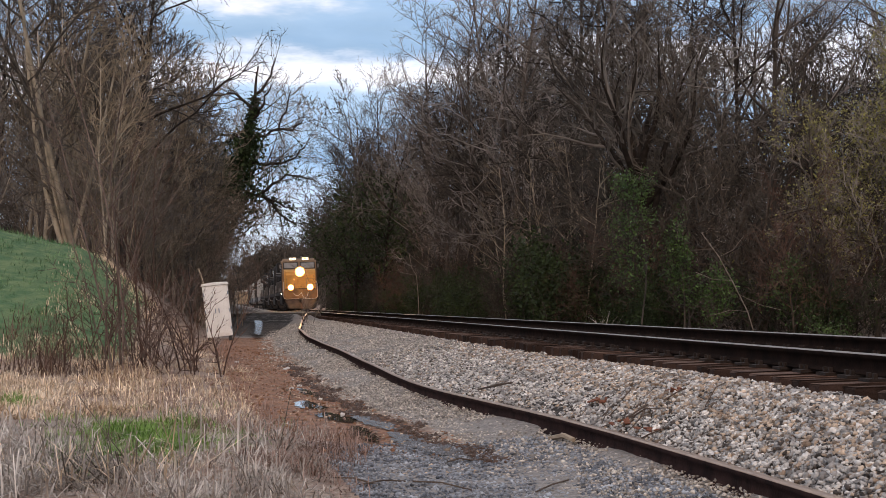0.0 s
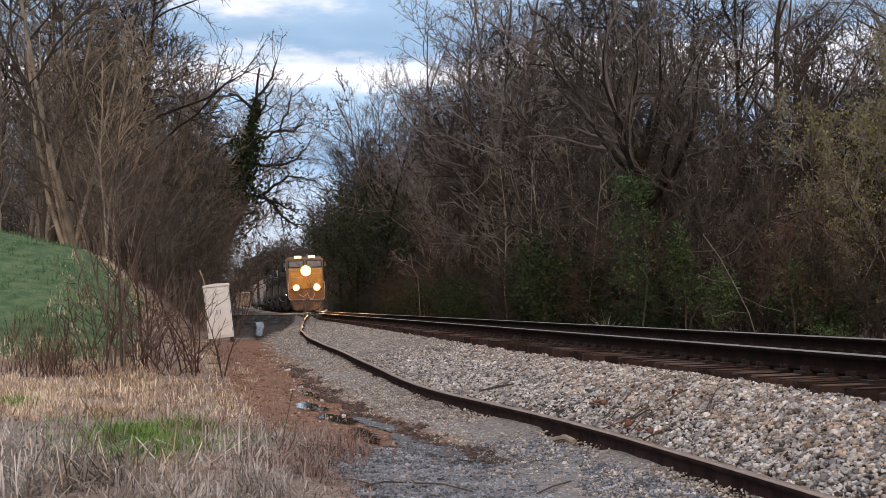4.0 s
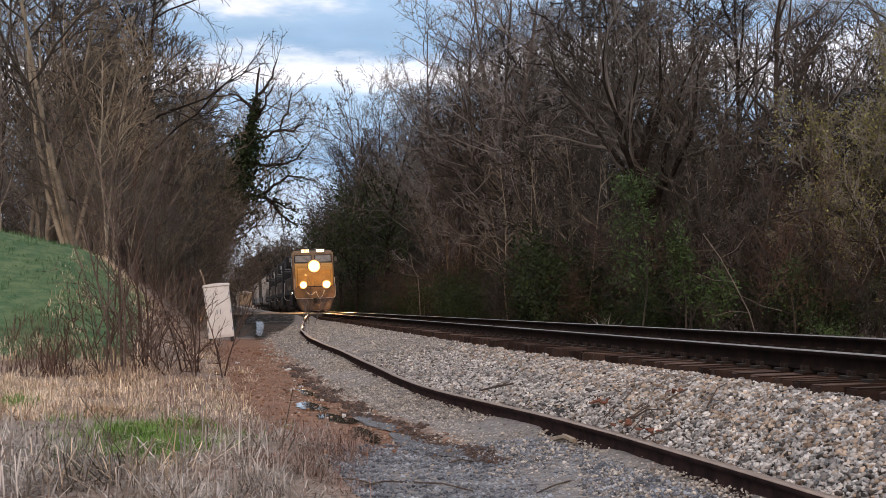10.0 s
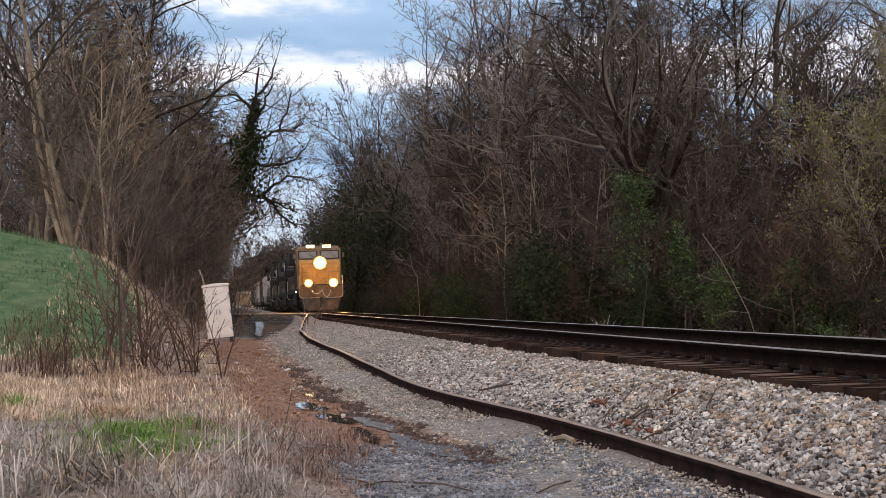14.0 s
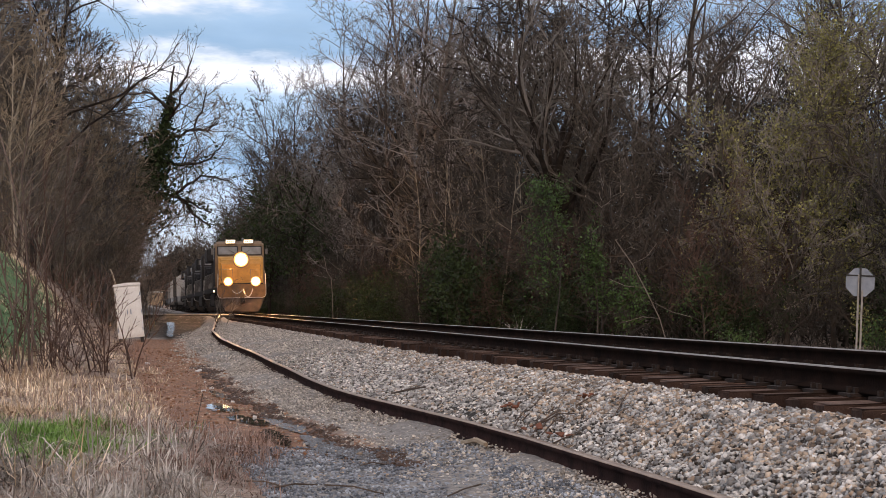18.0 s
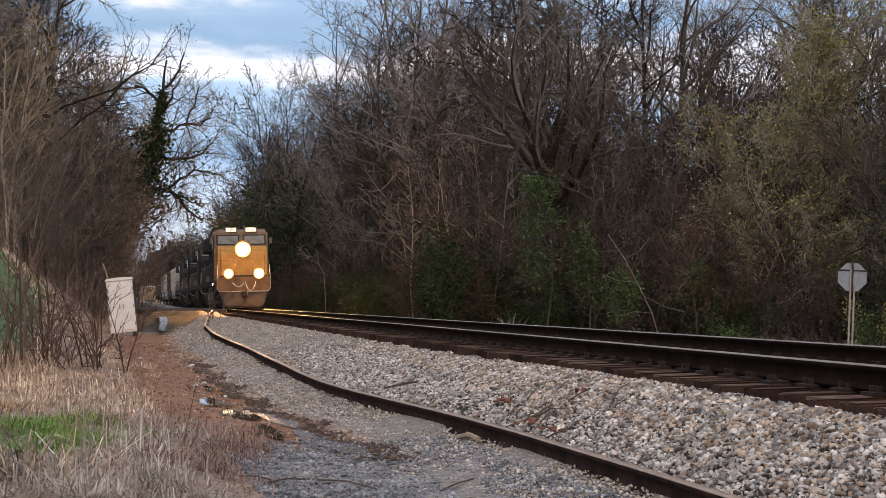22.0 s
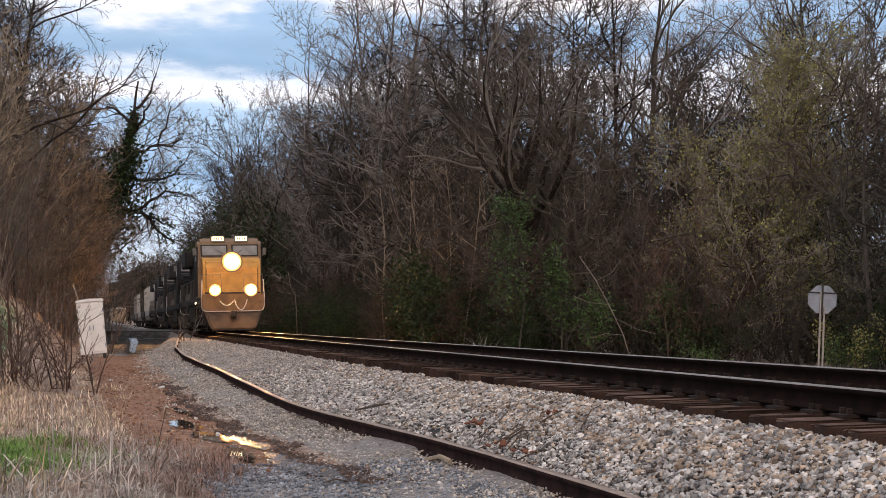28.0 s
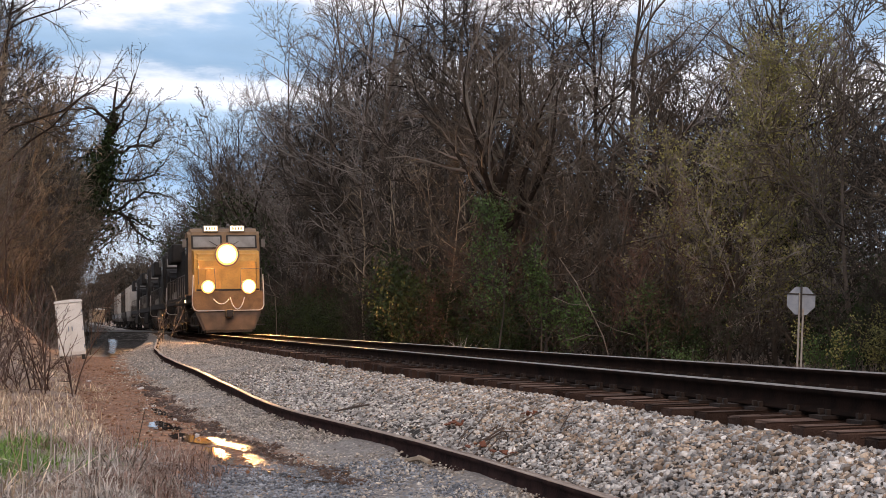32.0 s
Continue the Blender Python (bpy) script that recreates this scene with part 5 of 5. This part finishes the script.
    # nose
    bm = prism([(9.3, 1.68), (10.55, 1.68), (10.6, 3.25), (10.4, 3.5), (9.3, 3.6)], 2.72)
    bmesh.ops.bevel(bm, geom=[e for e in bm.edges if e.verts[0].co.x > 9.5 and e.verts[1].co.x > 9.5], offset=.16, segments=3, affect="EDGES")
    nose = part("nose", bm, paint, loco, "rounded yellow nose" if lead else "")
    part("nose_door", box(.03, .62, 1.1, 10.605, -.6, 2.3, bevel=.01), paint, nose)
    lamp = part("headlamp_housing", drum(.52, .3, 10.45, 0, 3.36, "X", 28, bevel=.03), paint, loco, "round headlamp housing" if lead else "")
    part("lamp_rim", pipe([(10.61, .48 * math.cos(a), 3.36 + .48 * math.sin(a)) for a in np.linspace(0, 2 * math.pi, 29)], .03, 6), LOCO_GREY, lamp)
    # glass wider than a true headlamp, with an added disc, to paint its glare
    bm = drum(.45, .04, axis="X", sides=28, bevel=.01)
    part("headlamp", bm, LAMP_GLASS if lead else GLASS, lamp, at=pose(10.615, 0, 3.36), label="glowing round headlamp glass" if lead else "")
    if lead:
        for s in (-1, 1):
            part("bulb", drum(.1, .02, 10.66, s * .13, 3.36, "X", 16, bevel=.004), LAMP_BULB, lamp, "dazzling headlamp bulb")
        part("reflector", drum(.37, .02, 10.64, 0, 3.36, "X", 28, bevel=.004), LAMP_HALO, lamp, "bright headlamp reflector")
    # front platform, pilot, coupler
    bm = prism([(-1.28, .98), (1.28, .98), (1.42, 1.04), (1.5, 1.2), (1.5, 1.72), (1.38, 1.82), (-1.38, 1.82), (-1.5, 1.72), (-1.5, 1.2), (-1.42, 1.04)], .16, axis="X")
    bmesh.ops.translate(bm, verts=bm.verts, vec=(10.95, 0, 0))
    front = part("front_plate", bm, LOCO_DIRTY if lead else LOCO_BLUE, loco, "scuffed end plate with a white edge")
    part("edge_stripe", pipe([(11.02, -1.44, 2.5), (11.04, -1.47, 1.8), (11.04, -1.47, 1.22), (11.04, -1.4, 1.07), (11.04, -1.26, 1.01), (11.04, 1.26, 1.01), (11.04, 1.4, 1.07), (11.04, 1.47, 1.22), (11.04, 1.47, 1.8), (11.02, 1.44, 2.5)], .022), STRIPE, front)
    for s in (-1, 1):
        can = part("ditch_lamp_housing", drum(.3 if s < 0 else .32, .26, 11.02, s * .84, 2.0, "X", 18, bevel=.03), LOCO_GREY, loco)
        # lens enlarged and a bright disc added for the ditch lamp's glare
        part("ditch_lamp", drum(.28 if s < 0 else .3, .06, axis="X", sides=20, bevel=.015), LAMP_GLASS if lead else GLASS, can, at=pose(11.14, s * .84, 2.0), label="glowing ditch lamp lens" if lead else "")
        if lead:
            part("bulb", drum(.1, .02, 11.19, s * .84, 2.0, "X", 16, bevel=.004), LAMP_BULB if s > 0 else LAMP_BULB_DIM, can, "dazzling ditch lamp bulb")
            part("reflector", drum(.25 if s > 0 else .22, .02, 11.174, s * .84, 2.0, "X", 20, bevel=.004), LAMP_HALO, can, "bright ditch lamp reflector")
    bm = prism([(10.85, 1.0), (11.05, 1.0), (11.35, .12), (11.0, .1), (10.6, .6)], 2.76)
    for v in bm.verts:
        v.co.y *= float(np.interp(v.co.z, (.1, .3, .6, 1.0), (.74, .8, .93, 1.0)))
    bmesh.ops.bevel(bm, geom=[e for e in bm.edges if e.verts[0].co.x > 10.9 and e.verts[1].co.x > 10.9], offset=.09, segments=2, affect="EDGES")
    part("snow_plow", bm, PLOW, loco, "dirty brown snow plow")
    part("coupler", box(.8, .3, .32, 11.35, 0, .88, bevel=.06), DARK_STEEL, loco)
    part("rear_coupler", box(.8, .3, .32, -11.1, 0, .88, bevel=.06), DARK_STEEL, loco)
    part("hose", pipe([(11.14, -.62 + .08 * k, 1.5 - .22 * abs(math.sin(k * .39)) ** .8) for k in range(9)], .024), STRIPE, front, "looped pale air hose")
    part("hose", pipe([(11.16, .06 + .075 * k, 1.56 - .5 * math.sin(math.pi * k / 8) ** .7) for k in range(9)], .024), STRIPE, front, "looped pale air hose")
    # dark strip added as the shadow line between nose and front platform
    part("deck_edge", box(.1, 2.6, .08, 10.9, 0, 1.87, bevel=.01), DARK_STEEL, front)
    for s in (-1, 1):
        for k in range(3):
            part("step", box(.5, .32, .04, 10.7, s * 1.36, .4 + .36 * k, bevel=.01), DARK_STEEL, loco)
        rail = part("handrail", pipe([(-10.4, s * 1.46, 2.65), (6.7, s * 1.46, 2.65)], .02), LOCO_GREY, loco)
        for k in range(12):
            part("stanchion", pipe([(-10.4 + k * 1.555, s * 1.46, 1.68), (-10.4 + k * 1.555, s * 1.46, 2.65)], .018), LOCO_GREY, rail)
        part("front_handrail", pipe([(11.0, s * 1.4, 1.8), (11.0, s * 1.4, 2.75), (10.9, s * .55, 2.75), (10.9, s * .5, 1.86)], .016), LOCO_GREY, loco)
        if lead:
            part("marker_lamp", drum(.06, .05, 6.9, s * 1.52, 1.45, "Y", 10), MARKER, loco, "small lit step lamp")
    part("pilot_gear", box(.12, 2.2, .25, 10.9, 0, .75, bevel=.03), DARK_STEEL, loco)
    return loco, wheels


def hopper(paint, label):
    """A covered hopper car, 17 m long."""
    wheels = []
    car = thing("hopper_car", label, "freight car", group="freight cars of the train")
    bm = prism([(-8.2, 2.3), (-6.2, 1.2), (-5.0, .75), (-4.0, 1.25), (-1.2, 1.25), (0, .75), (1.2, 1.25), (4.0, 1.25), (5.0, .75), (6.2, 1.2), (8.2, 2.3), (8.2, 4.35), (-8.2, 4.35)], 3.0)
    body = part("body", bm, paint, car)
    bm = prism([(-1.5, 4.35), (1.5, 4.35), (1.0, 4.62), (-1.0, 4.62)], 16.4, axis="X")
    part("roof", bm, paint, car)
    part("hatch", box(14.5, .7, .1, 0, 0, 4.68, bevel=.03), LOCO_GREY, car)
    for s in (-1, 1):
        for k in range(11):
            part("rib", box(.1, .1, 2.5, -7.5 + 1.5 * k, s * 1.54, 3.05), paint, body)
        part("sill", box(17.4, .12, .3, 0, s * 1.4, 1.3), DARK_STEEL, car)
        part("end_platform", box(.9, 2.8, .2, s * 8.5, 0, 1.15, bevel=.02), DARK_STEEL, car)
        part("ladder", pipe([(s * 8.3, 1.3, 1.2), (s * 8.25, 1.3, 4.4)], .03), STRIPE, car)
        truck(car, s * 6.7, 2, 1.75, wheels)
    return car, wheels


def boxcar():
    wheels = []
    car = thing("boxcar", "tan boxcar with a pale roof standing on a far siding", "freight car")
    body = part("body", box(15.2, 3.0, 3.1, 0, 0, 2.65, bevel=.05), CAR_TAN, car)
    part("roof", prism([(-1.55, 4.2), (1.55, 4.2), (1.4, 4.4), (0, 4.5), (-1.4, 4.4)], 15.4, axis="X"), STRIPE, car, "pale roof")
    for k in range(6):
        part("end_rib", box(.08, 2.7, .18, 7.62, 0, 1.4 + .5 * k, bevel=.03), CAR_TAN, body)
    for s in (-1, 1):
        part("door", box(3.0, .08, 2.8, 0, s * 1.53, 2.6, bevel=.02), CAR_TAN, body)
        truck(car, s * 5.6, 2, 1.75, wheels)
    return car


SPEED = 2.18
FRONT = 132.4         # where the leading front stands at the start


def on_rails(y):
    """The pose of a vehicle whose middle stands at y, facing the camera's end of the line."""
    head = math.degrees(math.atan2(-1.0, -float(track_slope(y))))
    zc = float(rail_z(y)) + CANT / 2
    return pose(float(track_x(y)), y, zc, 0, 0, head) @ pose(0, 0, 0, math.degrees(math.atan(CANT / GAUGE)))


TRAIN = []


def build_train():
    back = 0.0
    for lead in (True, False, False, False):
        ob, wheels = locomotive(lead)
        TRAIN.append((ob, wheels, back + 11.4))
        back += 22.9
    kinds = (("white", CAR_WHITE, "white covered hopper car behind the locomotives"), ("dark", CAR_DARK, "black covered hopper car in the train"),
             ("white", CAR_WHITE, "white covered hopper car in the train"), ("grey", CAR_GREY, "weathered grey covered hopper car"),
             ("dark", CAR_DARK, "black covered hopper car in the train"))
    for _, paint, label in kinds:
        ob, wheels = hopper(paint, label)
        TRAIN.append((ob, wheels, back + 9.0))
        back += 18.0


build_train()


# ---- trackside things ----
def relay_case():
    """A signal relay case, leaning a little on its legs."""
    y = 45.6
    x = -6.6
    z = ground_z(x, y) - .02
    case = thing("relay_case", "tall white metal signal cabinet leaning on short legs", "cabinet", pose(x, y, z, 0, -6.5, 9))
    body = part("body", box(.76, .55, 1.54, 0, 0, .89, bevel=.02), WHITE_METAL, case)
    part("roof", prism([(-.42, 1.66), (.42, 1.66), (.38, 1.72), (0, 1.75), (-.38, 1.72)], .68), WHITE_METAL, case)
    for s in (-1, 1):
        door = part("door", box(.355, .03, 1.4, s * .183, -.285, .89, bevel=.01), WHITE_METAL, body)
        part("handle", box(.03, .04, .14, s * .05, -.31, .89, bevel=.01), GALV, door)
        for k in range(3):
            part("hinge", box(.03, .03, .1, s * .355, -.3, .36 + .52 * k), GALV, door)
        part("leg", box(.1, .4, .2, s * .31, 0, .06, bevel=.01), DARK_STEEL, case)
    part("pole", pipe([(-.3, -.1, 1.66), (-.36, -.1, 2.0), (-.42, -.1, 2.2)], .025), PALE_WOOD, case, "thin leaning yellow marker rod")


def stop_sign():
    """The back of an octagonal road sign on two posts."""
    y = 38.0
    x = 12.68
    z = ground_z(x, y)
    sign = thing("stop_sign", "bare metal back of an octagonal road sign on twin posts", "road sign", pose(x, y, z, 0, 2.0, -8))
    top = 1.6 + .72 - z
    bm = drum(.385, .006, 0, 0, top, "Y", 8)
    bmesh.ops.rotate(bm, verts=bm.verts, cent=(0, 0, top), matrix=Matrix.Rotation(radians(22.5), 3, "Y"))
    plate = part("plate", bm, GALV, sign)
    part("brace", box(.72, .03, .035, 0, -.022, top + .17, bevel=.006), DARK_STEEL, plate)
    for dx in (-.045, .05):
        part("post", box(.045, .045, top + .3 if dx < 0 else top - .1, dx, -.03, (top + .3 if dx < 0 else top - .1) / 2 - .1, bevel=.006), POST, sign)
    part("post_channel", box(.05, .02, .78, -.01, -.05, top, bevel=.004), DARK_STEEL, plate)


def puddle(label, path, seed, step, mat):
    """Standing water with a ragged shore and islands of mud, along (y, offset from the lane line, width) marks."""
    ys, us, ws = zip(*path)
    beds = [ground_row(np.array([u + float(lane_x(y) - track_x(y))]), y)[0] for y, u, w in path]
    level = float(np.mean(beds)) + .014 if ys[0] < 40 else float(max(beds)) + .022
    long = step * 2.4
    bm, made = bmesh.new(), {}

    def vert(i, j):
        if (i, j) not in made:
            y = ys[0] + i * long
            u = float(np.interp(y, ys, us)) + j * step
            n = noise.noise(Vector((i * 1.7, j * 1.3, seed)))
            made[(i, j)] = bm.verts.new((float(lane_x(y)) + u + .3 * step * n, y + .3 * long * n, level))
        return made[(i, j)]

    for i in range(int((ys[-1] - ys[0]) / long)):
        y = ys[0] + i * long
        half = float(np.interp(y, ys, ws)) / 2
        for j in range(-int(1.6 * half / step) - 1, int(1.6 * half / step) + 2):
            rough = .45 * noise.noise(Vector((i * .35, j * .45, seed * 3.1))) + .3 * noise.noise(Vector((i * .9, j * 1.1, seed + 20)))
            if abs(j) * step < half * (1 + rough) and rough > -.3:
                bm.faces.new((vert(i, j), vert(i, j + 1), vert(i + 1, j + 1), vert(i + 1, j)))
    tagged(part("puddle", bm, mat, None), label, "puddle", kind="structure")


def crossing():
    """A low road crossing with timber edges beside the line."""
    road = thing("road_crossing", "grey level road crossing with dark timber edges", "road crossing", kind="structure")
    y0, y1 = 84.5, 111.0
    bm = bmesh.new()
    rows = []
    for q in np.linspace(y0, y1, 12):
        x, z = float(track_x(q)), float(rail_z(q)) - .03
        rows.append([bm.verts.new((x + u, q, z - .012 * k)) for k, u in enumerate((-1.0, -2.8, -4.6, -6.4))])
    for a, b in zip(rows, rows[1:]):
        for k in range(3):
            bm.faces.new((a[k + 1], a[k], b[k], b[k + 1]))
    part("asphalt", bm, ASPHALT, road)
    x, z = float(track_x(y0)), float(rail_z(y0))
    for k in range(3):
        part("timber", box(1.78, .22, .26, x - 1.9 - 1.8 * k, y0 - .12, z - .17 - .012 * k, bevel=.02), TIMBER, road)


crossing()
relay_case()
stop_sign()
far_car = boxcar()
far_car.matrix_basis = pose(-.1305 * 385, 385, ground_z(-.1305 * 385, 385) - .05, 0, 0, -79)
for n, (label, path, step) in enumerate((
        ("shallow puddle reflecting the sky in red mud", ((15.9, -6.3, .08), (16.3, -6.33, .3), (16.9, -6.42, .34), (17.4, -6.46, .06)), .018),
        ("small puddle in a muddy rut", ((14.9, -5.98, .06), (15.7, -6.02, .3), (16.5, -6.06, .3), (17.4, -6.1, .06)), .02),
        ("long wet rut puddle along the muddy lane", ((12.1, -5.72, .06), (13.0, -5.86, .42), (13.8, -5.95, .36), (14.8, -6.02, .06)), .02),
        ("small puddle in a muddy rut", ((20.2, -6.3, .06), (21.0, -6.34, .24), (22.2, -6.4, .06)), .025),
        ("small puddle in red mud", ((17.6, -6.42, .05), (18.1, -6.5, .34), (18.9, -6.56, .3), (19.4, -6.52, .05)), .022),
        ("small puddle in red mud", ((13.6, -6.3, .05), (14.2, -6.34, .22), (15.0, -6.3, .2), (15.5, -6.3, .04)), .018),
        ("narrow far puddle in the lane", ((46.5, -6.0, .1), (49, -5.93, .22), (60, -5.47, .27), (70, -5.1, .34), (82, -4.75, .4)), .04))):
    puddle(label, path, n + 1, step, WET if n in (1, 2, 6) else WATER)


# ---- small things along the line ----
def stick(points, r, mat, name="stick", label="dark dead stick lying on the ballast", category="stick"):
    """A knotty stick through points, each (x, y, height over the ground)."""
    bm = pipe([(x, y, ground_z(x, y) + h) for x, y, h in points], r, 5)
    tagged(part(name, bm, mat, None), label, category)


def scraps():
    rng = random.Random(5)
    stick([(.42, 17.6, .05), (.6, 17.2, .09), (.78, 16.9, .1)], .012, STICK)
    for x, y, dx, dy in ((1.35, 12.9, .16, .5), (1.55, 12.6, .22, -.3), (1.62, 12.3, .12, .6), (1.5, 12.2, .2, .1), (2.0, 11.6, .25, .5)):
        stick([(x, y, .06), (x + dx * .5, y + dy * .5, .1), (x + dx, y + dy, .07)], .005, STICK)
    for x, y, dx, dy in ((.62, 10.1, .26, .5), (-.55, 10.3, .3, .4), (-.75, 10.6, .3, -.2), (-.2, 10.7, .4, -.5), (.05, 12.0, .2, .1)):
        stick([(x, y, .015), (x + dx * .5, y + dy * .5, .035), (x + dx, y + dy, .015)], .006, STICK, label="dark dead stick lying on wet gravel")
    stick([(.93, 13.15, .02), (1.03, 12.9, .06), (1.1, 12.75, .03)], .022, PALE_WOOD, "wood_splinter", "pale split piece of tie wood beside the rail", "wood")
    for k in range(16):
        x, y, a, d = rng.gauss(1.52, .16), rng.gauss(12.8, .5), rng.uniform(-.3, 1.1), rng.uniform(.06, .2)
        stick([(x, y, .035), (x + d * .5 * math.cos(a), y + d * .8 * math.sin(a), .04), (x + d * math.cos(a), y + d * 1.6 * math.sin(a), .035)], rng.uniform(.004, .01), STICK,
              label="dark red-brown rotten stick on pale ballast")
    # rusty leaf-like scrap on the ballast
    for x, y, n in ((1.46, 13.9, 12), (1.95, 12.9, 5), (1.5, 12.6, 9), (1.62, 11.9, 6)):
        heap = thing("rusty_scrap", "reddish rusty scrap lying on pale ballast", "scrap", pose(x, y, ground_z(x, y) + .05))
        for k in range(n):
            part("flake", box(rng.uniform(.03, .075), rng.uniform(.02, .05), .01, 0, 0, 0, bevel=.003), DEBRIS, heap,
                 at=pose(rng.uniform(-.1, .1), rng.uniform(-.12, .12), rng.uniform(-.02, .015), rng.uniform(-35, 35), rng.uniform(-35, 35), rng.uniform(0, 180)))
    # pale litter in the lane
    for x, y, sx in ((-2.84, 28, .12), (-2.1, 22.6, .09), (-2.15, 21.9, .07), (-4.1, 30.5, .1), (-2.35, 24.2, .06), (-1.55, 19.6, .05), (-1.1, 17.0, .05)):
        bm = box(sx, sx * .5, .03, 0, 0, 0, bevel=.012)
        tagged(part("litter", bm, LITTER, None, at=pose(x, y, ground_z(x, y) + .02, rng.uniform(-15, 15), rng.uniform(-15, 15), rng.uniform(0, 180))), "small pale scrap of litter in the mud", "litter")
    # a pale dead branch hanging in the thicket
    branch = thing("dead_branch", "bleached dead branch leaning in the thicket", "branch", pose(0, 0, 0))
    main = [(7.6, 44.5, 3.6), (8.1, 44.5, 2.9), (8.5, 44.6, 2.2), (8.95, 44.6, 1.3), (9.3, 44.7, ground_z(9.3, 44.7))]
    part("limb", pipe(main, .017, 6), BONE, branch)
    for a, b, c in (((8.5, 44.6, 2.2), (7.9, 44.5, 2.25), (7.4, 44.4, 2.45)), ((8.95, 44.6, 1.3), (8.4, 44.4, 1.35), (7.9, 44.3, 1.2)), ((8.1, 44.5, 2.9), (8.5, 44.4, 3.1), (8.8, 44.4, 3.5)), ((8.7, 44.6, 1.8), (9.3, 44.5, 1.5), (9.9, 44.5, 1.35))):
        part("twig", pipe([a, b, c], .008, 5), BONE, branch)
    other = thing("dead_branch", "bleached dead branch leaning in the thicket", "branch", pose(0, 0, 0))
    part("limb", pipe([(-1.75, 82, 4.2), (-1.6, 82, 3.4), (-1.35, 82, 3.0), (-1.25, 82, 1.8), (-1.2, 82, ground_z(-1.2, 82))], .022, 6), BONE, other)


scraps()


# ---- what moves ----
def motions():
    for ob, wheels, back in TRAIN:
        rows = []
        for k in range(17):
            t = 2.0 * k
            rows.append((t, on_rails(FRONT + back - SPEED * t / 1.0125)))
        walk(ob, rows)
        steps = int(CLIP * SPEED / .52 / radians(72)) + 1
        for w in wheels:
            base = w.matrix_basis.copy()
            walk(w, [(CLIP * k / steps, base @ pose(0, 0, 0, 0, math.degrees(CLIP * SPEED / .52) * k / steps)) for k in range(steps + 1)])


motions()
